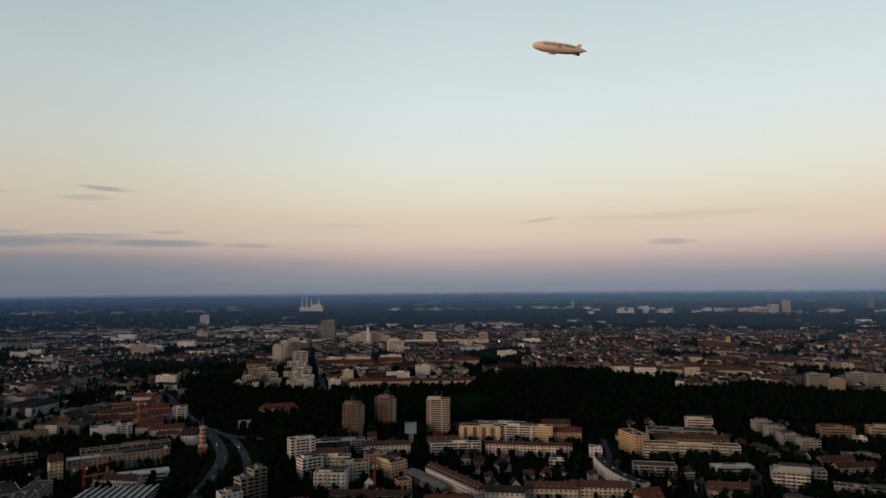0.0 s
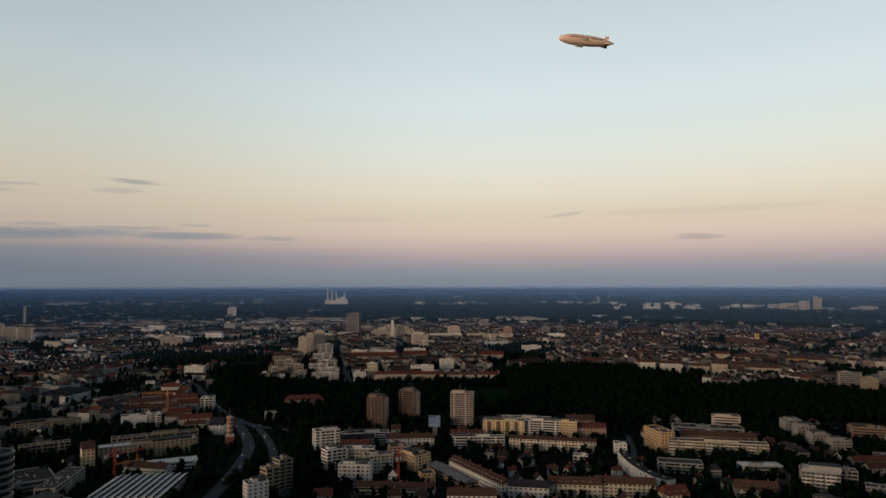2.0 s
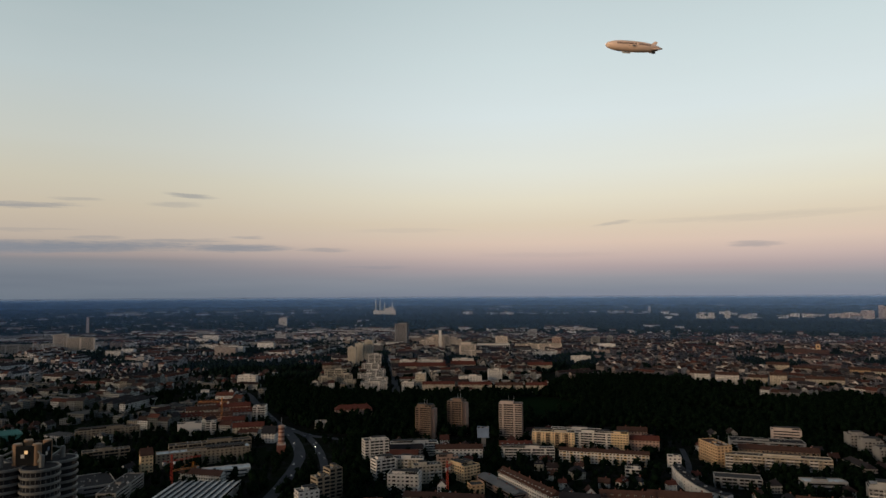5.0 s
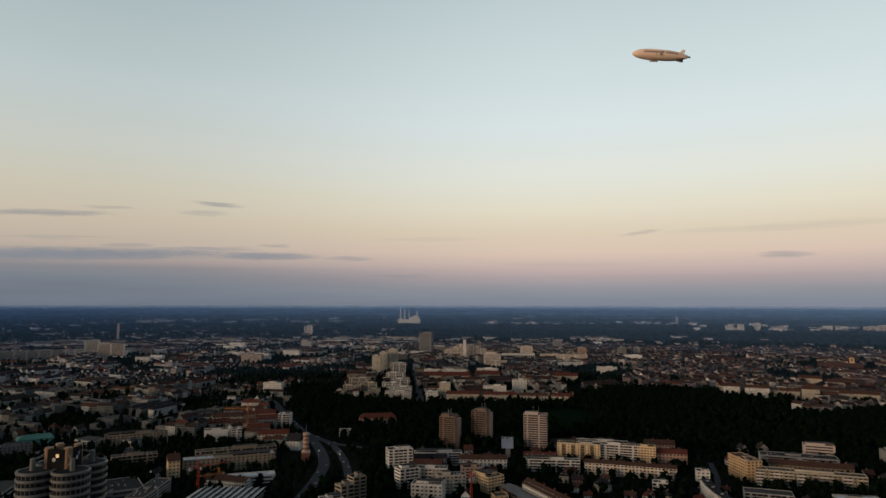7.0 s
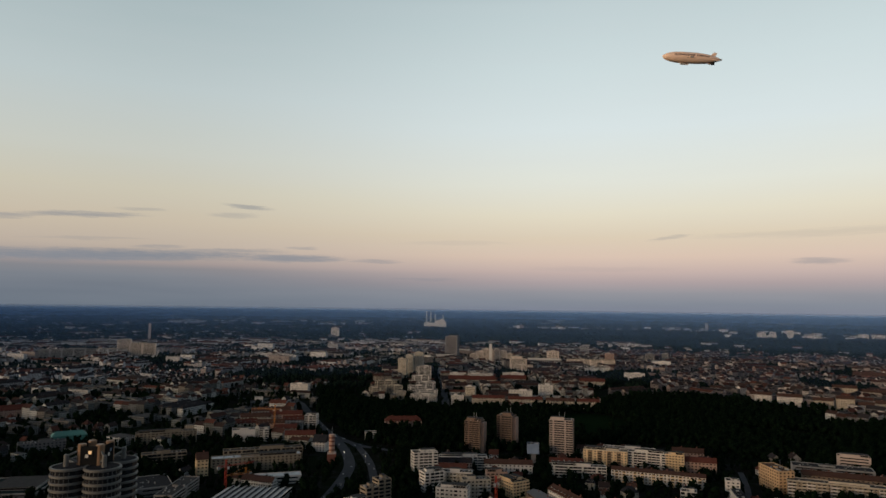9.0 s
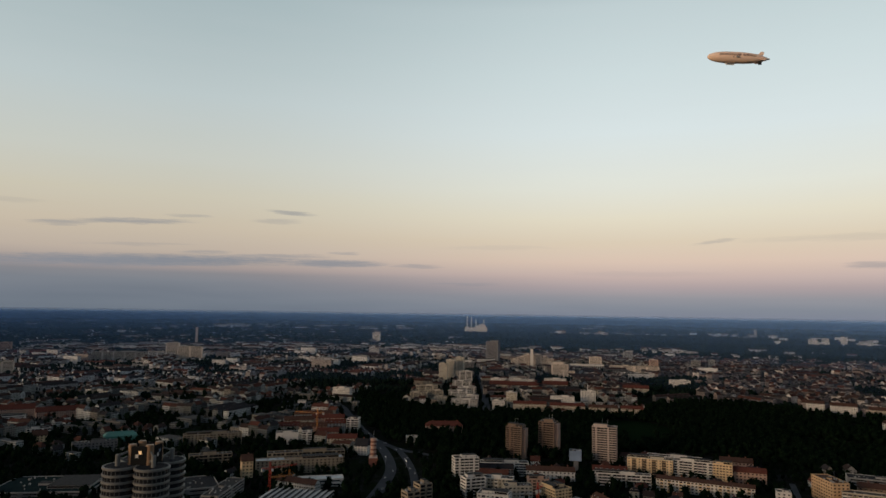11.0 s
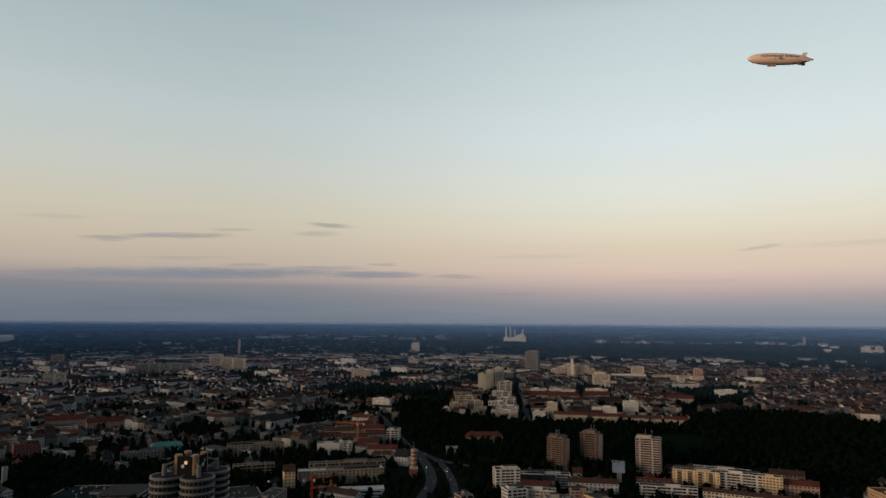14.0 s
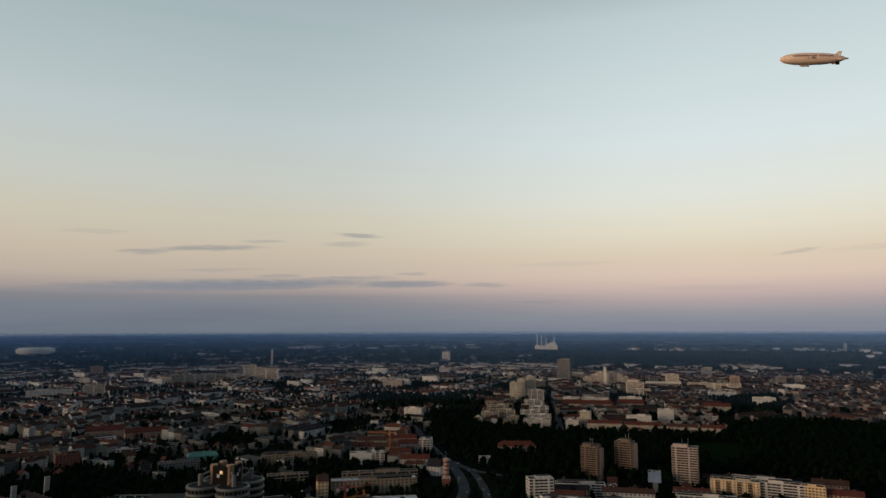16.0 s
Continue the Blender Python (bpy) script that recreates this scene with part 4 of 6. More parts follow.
building("dark bronze glass office tower", -9.4, 2411, 44, 38, 80, -14, 20, "tower_grey", look_="ribbons", trim="tower_grey", cover="slate", hut=(0.7, 0.7, 4), name="office_tower")
for k, (a, w, h) in enumerate([(-7.6, 24, 30), (-7.05, 26, 38), (-6.5, 26, 46), (-5.7, 28, 46), (-5.1, 28, 40), (-4.6, 24, 32)]):
    building("sandstone coloured stepped complex", a, 2250 + 4 * k, w, 34, h, 0, 8, "gold", look_="ribbons", trim="gold", group="stepped complex", hut=(0.4, 0.5, 4))
building("slender pale stair tower of the stepped complex", -6.14, 2238, 9, 9, 65, 0, 4, "white", look_="none", hut=None, name="stair_tower")
building("sandstone coloured office block", -3.8, 2032, 50, 26, 34, 2, 8, "gold", look_="ribbons", trim="gold", hut=(0.6, 0.6, 7))
building("low front of the sandstone office block", -3.5, 1990, 64, 20, 18, 2, 4, "gold", look_="ribbons", trim="gold")
e = building("long colonnaded pale building", -1.6, 2222, 108, 22, 22, 0, 3, "white", look_="none", hut=None, name="colonnaded_building")
for i in range(16):
    bm = bmesh.new()
    bm_box(bm, -2.1, 2.1, -0.5, 0.05, 3, 18)
    part("window", bm, M["glass"], e, at=pose(-50 + i * 6.7, -11, 0))
building("pale block over the colonnade", -0.9, 2250, 40, 22, 44, 0, 10, "gold", look_="ribbons", trim="gold")
building("long flat cream building", 2.2, 2190, 150, 24, 24, 0, 5, "gold", look_="ribbons", trim="cream", hut=(0.1, 0.4, 3))
building("pinkish brown office slab in the distance", 3.72, 2318, 29, 16, 37, 0, 10, "pink", look_="ribbons", trim="rose", name="office_slab")
building("dull grey brown office slab beyond the park", 6.93, 2364, 29, 16, 37, 0, 10, "stone", look_="ribbons", trim="stone", name="office_slab")
building("grey office slab in the distance", 8.1, 2420, 20, 16, 36, 0, 10, "grey", look_="ribbons", trim="grey", name="office_slab")
building("pale domed hall in the distance", 1.7, 2700, 36, 24, 40, 0, 8, "grey", look_="ribbons", hut=(0.8, 0.8, 5), name="hall", category="hall")
building("low white warehouse in the distance", 7.81, 2245, 58, 24, 21, 0, 4, "white", look_="none", cover="metal", name="warehouse")
for a, d, w, h, tu in [(-8.9, 1612, 44, 15, 3), (-7.0, 1606, 70, 15, 3), (-4.2, 1640, 60, 15, 3)]:
    building("long cream block with red tiled roof", a, d, w, 20, h, tu, 4, "cream", "gable", "tile", look_="ribbons", rise=8, name="terraced_row")
    building("long pale block behind red roofs", a, d + 75, w * 0.9, 16, h + 6, tu, 5, "white", look_="ribbons", name="terraced_row")
building("tall pale town house", -7.8, 1330, 20, 14, 30, -8, 7, "cream", look_="ribbons", trim="white")
building("white town house by the avenue", -8.9, 1300, 24, 14, 17, 0, 5, "white", look_="ribbons", trim="white")
for a, w, lab in [(-6.3, 62, "tile"), (-3.2, 64, "tile"), (-0.3, 52, "browntile"), (2.0, 40, "tile")]:
    building("long row beside the park with red roof", a, 1284 + abs(a) * 2, w, 13, 13.5, 2, 4, "cream", "gable", lab, look_="ribbons", rise=4.5, name="terraced_row")
building("white stepped house with roof hut", -1.5, 1390, 28, 18, 30, 6, 7, "white", look_="ribbons", trim="white")
building("white block with roof gables", -3.6, 1350, 46, 16, 22, 2, 6, "white", look_="ribbons", trim="white")
building("cream row with red tiled roof", 2.3, 1625, 58, 14, 16, 4, 4, "cream", "gable", "tile", look_="ribbons", rise=6, name="terraced_row")
building("pale block with setback roof", 5.7, 1838, 52, 18, 18, 2, 5, "white", look_="ribbons")
# right bank beyond the park
for lab, a, d, w, h, tu, wl in [("pale tenement row with tall windows", 19.2, 1474, 34, 21, 3, "cream"), ("pale tenement house with setback top", 20.6, 1482, 30, 26, 8, "cream"), ("white tenement house by the park", 21.9, 1470, 26, 18, 1, "white"), ("pale tenement row over roofs", 20.6, 1696, 46, 26, 3, "cream"), ("long pale tenement row", 22.6, 1690, 56, 21, 6, "cream"), ("pale apartment row in the distance", 23.7, 1500, 66, 20, 4, "cream"),
                                ("plain tan block by the park", 30.6, 1338, 26, 27, 10, "tan"), ("grey balcony block by the park", 29.4, 1372, 36, 30, 12, "stone"), ("grey balcony block with roof huts", 32.4, 1400, 60, 32, 12, "stone"),
                                ("ochre tenement block in the distance", 25.9, 1720, 40, 20, 4, "orange"), ("pale tenement block in the distance", 27.2, 1725, 40, 18, 4, "cream"), ("white tenement front in the distance", 17.0, 1490, 44, 22, 4, "white"), ("white tenement corner in the distance", 15.2, 1500, 30, 22, 4, "white")]:
    old = wl in ("cream", "white", "orange")
    building(lab, a, d, w, 14, h - 3 if old else h, tu, 6, wl, "gable" if old else "flat", "browntile" if old else "gravel", look_="ribbons", trim=wl, rise=5.0)
building("wide building with red roof", 22.6, 2170, 110, 20, 14, 0, 4, "brick", "gable", "browntile", look_="ribbons", rise=9, name="terraced_row")


def church_tower(a, d):
    e = stand("church_tower", a, d, 0, "ochre church tower with pointed cap", "church tower")
    bm = bmesh.new()
    bm_box(bm, -6, 6, -6, 6, 0, 36)
    part("shaft", bm, M["orange"], e)
    bm = bmesh.new()
    bm_tube(bm, [(7, 36), (5.5, 40), (0.4, 48)], 8)
    part("cap", bm, M["browntile"], e)
    for z in (12, 26):
        bm = bmesh.new()
        bm_box(bm, -2, 2, -6.2, -5.95, z, z + 6)
        part("opening", bm, M["glass"], e)


church_tower(23.35, 2232)


def red_tower(a, d):
    """Round pinkish water-tower-like shaft on a red brick base."""
    e = stand("brick_tower", a, d, 0, "pinkish round tower on a red brick base", "tower")
    bm = bmesh.new()
    bm_box(bm, -5.2, 5.2, -5.2, 5.2, 0, 11)
    part("base", bm, M["brick"], e)
    bm = bmesh.new()
    bm_box(bm, -5.0, 5.0, -5.0, 5.0, 11, 12.4)
    part("cornice", bm, M["rose"], e)
    bm = bmesh.new()
    bm_tube(bm, [(3.5, 12.4), (3.3, 31.5), (3.7, 31.8), (3.7, 32.8), (3.2, 33.4), (0.4, 33.8)], 16)
    part("shaft", bm, M["pink"], e, smooth=False)
    for z in (14.5, 19.5, 24.5, 28.5):
        bm = bmesh.new()
        bm_tube(bm, [(3.56, z), (3.52, z + 2.0)], 16, cap=False)
        part("band", bm, M["brick"], e)
    bm = bmesh.new()
    bm_bar(bm, (0, 0, 33.5), (0, 0, 42.5), 0.3)
    part("mast", bm, M["metal"], e)
    x, y, _ = spot(a, d)
    TAKEN.append((x, y, 9))


red_tower(-19.39, 820)


def cylinder_tower(a, d):
    """Four round office drums hung about a core, with a crown of pylons."""
    e = stand("cylinder_office_tower", a, d, 16.5, "office tower of four silver grey cylinders with ribbon windows", "office tower", z=1.1)
    x, y, _ = spot(a, d)
    TAKEN.append((x, y, 40))
    R, off, top, st, n = 9.9, 14.5, 87.0, 4.1, 20
    bm = bmesh.new()
    bm_tube(bm, [(R + 0.5, 0.2), (R + 0.75, 0.45), (R + 0.75, 1.5), (R + 0.5, 1.75), (R - 0.5, 1.75), (R - 0.5, 0.2)], 40, cap=False)
    ring = to_mesh("parapet_ring", bm, M["alu"])
    bm = bmesh.new()
    bm_tube(bm, [(R, 3), (R, top - 0.5)], 40)
    drum_me = to_mesh("drum", bm, M["glass"])
    bm = bmesh.new()
    bm_tube(bm, [(R - 0.5, 0), (R - 0.5, 0.4)], 40)
    lid = to_mesh("roof", bm, M["slate"])
    mul = bmesh.new()
    bm_box(mul, -0.12, 0.12, -0.2, 0.05, 0, st - 1.9)
    mullion = to_mesh("mullion", mul, M["alu"])
    for k in range(4):
        c = pose(0, 0, 0, 0, 0, 90 * k) @ pose(0, -off, 0)
        dr = part("drum", drum_me, None, e, at=c)
        part("roof", lid, None, dr, at=pose(0, 0, top - 0.48))
        for f in range(n):
            z = top - 1.6 - f * st
            if z < 4:
                break
            part("parapet_ring", ring, None, dr, at=pose(0, 0, z))
            if f < 7 and k in (0, 3):
                for j in range(12):
                    t = -180 + 15 * j
                    part("mullion", mullion, None, dr, at=pose(0, 0, z - (st - 1.9), 0, 0, t + 90) @ pose(0, -R, 0))
    bm = bmesh.new()
    bm_box(bm, -5.0, 5.0, -5.0, 5.0, -1.2, 96)
    part("core", bm, M["darkgrey"], e)
    for k in range(4):  # crown pylons over the drums, dark sign panels in the gaps between
        c = pose(0, 0, 0, 0, 0, 90 * k)
        bm = bmesh.new()
        bm_tube(bm, [(2.5, 86), (2.5, 98.6), (2.2, 99.2)], 20)
        part("pylon", bm, M["pylon"], e, at=c @ pose(0, -8.0, 0))
        bm = bmesh.new()
        bm_tube(bm, [(1.4, 86), (1.4, 93.5), (1.1, 94)], 14)
        part("hanger_post", bm, M["alu"], e, at=c @ pose(0, -off - 2.0, 0))
        bm = bmesh.new()
        bm_bar(bm, (0, -off - 1.5, 92), (0, -9, 88.0), 1.2)
        bm_bar(bm, (0, -off - 1.5, 93), (0, -9, 95.5), 1.0)
        part("strut", bm, M["alu"], e, at=c)
        c = pose(0, 0, 0, 0, 0, 90 * k + 45)
        bm = bmesh.new()
        bm_box(bm, -5.2, 5.2, -8.2, -7.1, 87, 98.2)
        pan = part("sign_panel", bm, M["rubber"], e, at=c)
        bm = bmesh.new()
        bm_tube(bm, [(3.0, 0), (3.0, 0.3)], 32)
        part("sign_disc", bm, M["rubber"], pan, "dark round sign", at=pose(0, -8.2, 93.5, 90))
        bm = bmesh.new()
        bm_box(bm, 0.05, 1.9, -8.75, -8.55, 93.6, 95.6)
        part("sign_quarter", bm, M["sign_glow"] if k == 3 else M["blue"], pan)
        bm = bmesh.new()
        bm_box(bm, -1.9, -0.05, -8.75, -8.55, 91.4, 93.4)
        part("sign_quarter", bm, M["white"], pan)


cylinder_tower(-37.15, 472)


def sawtooth_hall(a, d, w, dep, turn, bays):
    e = stand("sawtooth_hall", a, d + dep / 2, turn, "works hall with a pale grey sawtooth roof", "hall")
    x, y, _ = spot(a, d + dep / 2)
    TAKEN.append((x, y, max(w, dep) * 0.6))
    bm = bmesh.new()
    bm_box(bm, -w / 2, w / 2, -dep / 2, dep / 2, 0, 9)
    part("wall", bm, M["stone"], e)
    s = w / bays
    bm = bmesh.new()
    v = [bm.verts.new(p) for p in ((0, -dep / 2, 9), (s, -dep / 2, 9), (s, -dep / 2, 11.6), (0, dep / 2, 9), (s, dep / 2, 9), (s, dep / 2, 11.6))]
    for f in ((0, 1, 2), (5, 4, 3), (0, 2, 5, 3), (1, 4, 5, 2), (0, 3, 4, 1)):
        bm.faces.new([v[i] for i in f])
    saw = to_mesh("roof_bay", bm, M["pale_sheet"])
    bm = bmesh.new()
    bm_box(bm, s + 0.01, s + 0.1, -dep / 2 + 0.6, dep / 2 - 0.6, 9.2, 11.3)
    lightm = to_mesh("rooflight", bm, M["glass"])
    for i in range(bays):
        b = part("roof_bay", saw, None, e, at=pose(-w / 2 + i * s, 0, 0))
        part("rooflight", lightm, None, b)


sawtooth_hall(-26.1, 617, 64, 70, -21, 10)


def lattice(bm, length, s, bar=0.18, step=2.0):
    """A square lattice girder along +z."""
    c = [(-s, -s), (s, -s), (s, s), (-s, s)]
    for x, y in c:
        bm_bar(bm, (x, y, 0), (x, y, length), bar)
    n = max(1, int(length / step))
    for i in range(n):
        z0, z1 = i * length / n, (i + 1) * length / n
        for k in range(4):
            a, b = c[k], c[(k + 1) % 4]
            if i % 2:
                a, b = b, a
            bm_bar(bm, (*a, z0), (*b, z1), bar * 0.7)


def crane(a, d, h, jib, swing, mat, label):
    e = stand("tower_crane", a, d, swing, label, "crane")
    bm = bmesh.new()
    bm_box(bm, -3, 3, -3, 3, 0, 0.8)
    part("footing", bm, M["grey"], e)
    bm = bmesh.new()
    lattice(bm, h, 0.85, 0.2)
    part("mast", bm, M[mat], e, at=pose(0, 0, 0.8))
    bm = bmesh.new()
    lattice(bm, jib, 0.6, 0.15)
    part("jib", bm, M[mat], e, at=pose(0, 0, h + 1.6, 0, 90, 0))
    bm = bmesh.new()
    lattice(bm, jib * 0.3, 0.6, 0.15)
    part("counter_jib", bm, M[mat], e, at=pose(0, 0, h + 1.6, 0, -90, 0))
    bm = bmesh.new()
    lattice(bm, 6.0, 0.6, 0.26)
    bm_bar(bm, (0, 0, 6), (jib * 0.7, 0, 1), 0.12)
    bm_bar(bm, (0, 0, 6), (-jib * 0.28, 0, 1), 0.12)
    part("tower_head", bm, M[mat], e, at=pose(0, 0, h + 1.6))
    bm = bmesh.new()
    bm_box(bm, -jib * 0.3, -jib * 0.3 + 2.4, -1, 1, h - 1, h + 2.0)
    part("counterweight", bm, M["grey"], e)
    bm = bmesh.new()
    bm_box(bm, 0.9, 2.6, -2.4, -0.9, h - 1.4, h + 1)
    part("cab", bm, M["white"], e)
    bm = bmesh.new()
    bm_bar(bm, (jib * 0.6, 0, h + 0.8), (jib * 0.6, 0, h - 9), 0.12)
    bm_box(bm, jib * 0.6 - 0.4, jib * 0.6 + 0.4, -0.3, 0.3, h - 10, h - 9)
    part("hook_rope", bm, M["rubber"], e)


crane(-27.75, 704, 26, 30, 25, "steel_red", "red tower crane over the works halls")
crane(-26.2, 722, 14, 20, 200, "steel_orange", "orange tower crane by the works halls")
crane(-24.1, 1010, 34, 34, 160, "steel_orange", "orange tower crane above red roofs")
crane(-5.6, 640, 22, 18, 75, "steel_red", "red tower crane in a housing court")


# ---- far landmarks ----
building("white residential tower far off", -19.34, 3848, 42, 26, 58, -12, 14, "white", look_="ribbons", trim="white", name="tower_block")
building("dark plinth block by a white tower", -19.6, 3700, 40, 26, 26, 0, 6, "darkgrey", look_="ribbons")
building("slender pale telecommunications tower", -33.88, 3467, 11, 11, 90, 0, 4, "rose", look_="none", hut=None, name="radio_tower")
building("broad pale office block", -34.3, 2557, 84, 26, 46, -6, 8, "gold", look_="ribbons", trim="cream", name="office_block")
building("pale wing of the broad office block", -35.6, 2640, 46, 26, 56, -6, 8, "gold", look_="ribbons", trim="cream", name="office_block")
building("pale low wing of an office block", -36.4, 2600, 90, 26, 26, 0, 6, "white", look_="ribbons", trim="cream", name="office_block")
building("bright office block in the distance", -46.9, 2147, 54, 22, 34, -4, 8, "gold", look_="ribbons", trim="cream", name="office_block")
building("long bright row of offices", -49.8, 2160, 110, 20, 24, -6, 6, "white", look_="ribbons", trim="white", name="office_block")
building("pinkish slab far off", -46.8, 3160, 46, 20, 38, 0, 8, "pink", look_="ribbons", trim="pink")
building("long grey works building", -39.4, 2530, 170, 26, 32, -3, 6, "grey", look_="ribbons", trim="grey", name="works_hall", category="hall")
building("long crimson clad hall far off", -45.2, 2900, 110, 26, 14, -3, 3, "crimson", "gable", "tile", look_="none", rise=8, name="hall", category="hall")
for k, (a, w, h) in enumerate([(21.9, 60, 36), (22.8, 70, 34), (24.6, 80, 40), (25.6, 100, 50), (26.6, 70, 66)]):
    building("pale far residential slab", a, 5300 - 60 * k, w, 30, h, 0, 12, "white" if k < 2 else "rose", look_="ribbons", trim="white", group="far residential slabs")
building("pinkish residential high rise far off", 27.4, 5050, 26, 26, 100, 0, 24, "rose", look_="ribbons", trim="rose", name="tower_block", hut=None)
building("pink residential high rise beside its taller half", 27.66, 5060, 26, 26, 92, 0, 20, "rose", look_="ribbons", trim="rose", name="tower_block", hut=None)
building("dark high rise far off", 33.0, 6200, 40, 30, 100, 0, 20, "darkgrey", look_="none", name="tower_block", hut=None)
building("pale far tower in the distance", 11.3, 6200, 22, 20, 72, 0, 12, "grey", look_="none", name="tower_block", hut=None)
for a, d, w, h in [(15.2, 4900, 52, 40), (16.0, 5000, 40, 46), (17.2, 5000, 36, 58), (15.8, 4880, 80, 26), (18.6, 4950, 110, 24)]:
    building("pale far residential block", a, d, w, 30, h, 0, 10, "white", look_="ribbons", trim="white")


def power_station(a, d):
    e = stand("power_station", a, d, 0, "far power station with pale blocks and tall chimneys", "power station")
    for x, w, h in ((-62, 50, 46), (-10, 60, 40), (34, 40, 60), (70, 50, 72), (98, 26, 50)):
        bm = bmesh.new()
        bm_box(bm, x - w / 2, x + w / 2, -25, 25, 0, h)
        bm_box(bm, x - w / 4, x + w / 4, -12, 12, h, h + 7)
        part("boiler_house", bm, M["white"], e)
    for x, h in ((-66, 142), (-28, 138), (12, 118), (82, 118)):
        bm = bmesh.new()
        bm_tube(bm, [(7.0, 0), (4.6, h - 3), (5.0, h - 2), (5.0, h)], 16)
        part("chimney", bm, M["white"], e, at=pose(x, 10, 0))


power_station(-11.0, 6000)


def stadium(a, d):
    e = stand("stadium", a, d, 0, "pale oval stadium with a cushioned shell, far off", "stadium")
    bm = bmesh.new()
    bm_tube(bm, [(112, 0), (120, 10), (127, 26), (126, 42), (119, 52), (106, 57), (80, 52)], 48, cap=False)
    sh = part("shell", bm, M["white"], e, smooth=True)
    sh.matrix_basis = Matrix.Diagonal((1.05, 0.85, 1, 1))
    bm = bmesh.new()
    bm_tube(bm, [(80, 50), (80, 51.5)], 48)
    rf = part("roof", bm, M["grey"], e)
    rf.matrix_basis = Matrix.Diagonal((1.05, 0.85, 1, 1))


stadium(-50.84, 6150)


# ---- the airship ----
def airship(a, el_deg, slant, length, heading):
    """A rigid-framed airship hanging over the town."""
    ga = slant * math.cos(radians(el_deg))
    x, y, _ = spot(a, ga)
    z = EYE + slant * math.sin(radians(el_deg))
    e = new("airship")
    e.matrix_world = pose(x, y, z, 0, 2.6, -a + heading)
    tagged(e, "pale cream airship with dark lettering, flying over the town", "airship")
    L, R = length, length * 0.094

    def girth(t):
        return R * (max(0.0, 1 - ((0.36 - t) / 0.36) ** 2.2) ** 0.53 if t < 0.36 else max(0.0, 1 - ((t - 0.36) / 0.64) ** 3.0) ** 0.8)

    prof = []
    for i in range(41):
        t = i / 40
        prof.append((max(girth(t), 0.05), (t - 0.5) * L))
    bm = bmesh.new()
    bm_tube(bm, prof, 40)
    hull = part("hull", bm, M["hull"], e, at=pose(0, 0, 0, 0, 90, 0), smooth=True)
    bm = bmesh.new()
    bm_box(bm, -0.2 * L, -0.2 * L + 10.5, -1.2, 1.2, -R - 2.1, -R + 0.4)
    bmesh.ops.bevel(bm, geom=list(bm.edges), offset=0.7, segments=2, affect="EDGES")
    gon = part("gondola", bm, M["white"], e)
    for s in (-1, 1):
        bm = bmesh.new()
        bm_box(bm, -0.2 * L + 1.2, -0.2 * L + 9.3, s * 1.22 - 0.03, s * 1.22 + 0.03, -R - 1.2, -R - 0.5)
        part("window", bm, M["glass"], gon)
    bm0 = bmesh.new()
    v = [bm0.verts.new(p) for q in (-0.25, 0.25) for p in ((0, q, 0), (7.0, q, 0), (8.4, q, 4.0), (4.6, q, 4.4))]
    for f in ((0, 1, 2, 3), (7, 6, 5, 4), (0, 4, 5, 1), (1, 5, 6, 2), (2, 6, 7, 3), (3, 7, 4, 0)):
        bm0.faces.new([v[i] for i in f])
    fin = to_mesh("tail_fin", bm0, M["hull"])
    for r in (0, 118, 242):
        part("tail_fin", fin, None, e, at=pose(0.31 * L, 0, 0, r) @ pose(0, 0, 4.4))
    for s in (-1, 1):
        bm = bmesh.new()
        bm_tube(bm, [(0.4, -2), (0.9, -1), (0.9, 1.2), (0.3, 2)], 12)
        part("engine", bm, M["grey"], e, at=pose(-0.04 * L, s * (R + 1.2), -1.5, 0, 90, 0))
        bm = bmesh.new()
        bm_bar(bm, (-0.04 * L, s * (R - 0.6), -1.5), (-0.04 * L, s * (R + 1.0), -1.5), 0.4)
        part("engine_strut", bm, M["grey"], e)
    bm = bmesh.new()
    bm_tube(bm, [(0.5, -2), (1.0, -1), (1.0, 1.2), (0.3, 2)], 12)
    part("engine", bm, M["grey"], e, at=pose(0.5 * L - 1.0, 0, 0, 0, 90, 0))
    bm = bmesh.new()
    bm_box(bm, 0.27 * L, 0.315 * L, -0.8, 0.8, -R * 0.9 - 0.2, -R * 0.6)
    part("stern_engine_housing", bm, M["brown"], e)
    # the unreadable lettering: short upright bars that follow the hull
    xs, total = -0.32 * L, 0.58 * L
    rr = random.Random(5)
    x0 = 0.0
    while x0 < total:
        wl = rr.uniform(0.9, 1.7)
        if abs(x0 - total * 0.6) < 1.4:
            x0 += 2.0
            continue
        rad = min(girth((xs + x0) / L + 0.5), girth((xs + x0 + wl * 0.72) / L + 0.5)) + 0.14
        bm = bmesh.new()
        hgt = rr.uniform(2.1, 3.1)
        for k in range(4):
            t0, t1 = 0.02 + k * hgt / 4 / R, 0.02 + (k + 1) * hgt / 4 / R
            q = [bm.verts.new((xs + x0 + dx, -rad * math.cos(tt), rad * math.sin(tt))) for dx, tt in ((0, t0), (wl * 0.72, t0), (wl * 0.72, t1), (0, t1))]
            bm.faces.new(q)
        part("letter_bar", bm, M["ink"], hull).matrix_basis = pose(0, 0, 0, 0, 90, 0).inverted()
        x0 += wl + 0.25
    bm = bmesh.new()
    bm_box(bm, -0.11 * L, -0.095 * L, -R - 0.12, -R + 0.3, -2.0, -1.2)
    part("emblem", bm, M["ink"], e)


airship(10.6, 19.96, 900, 73, 22)


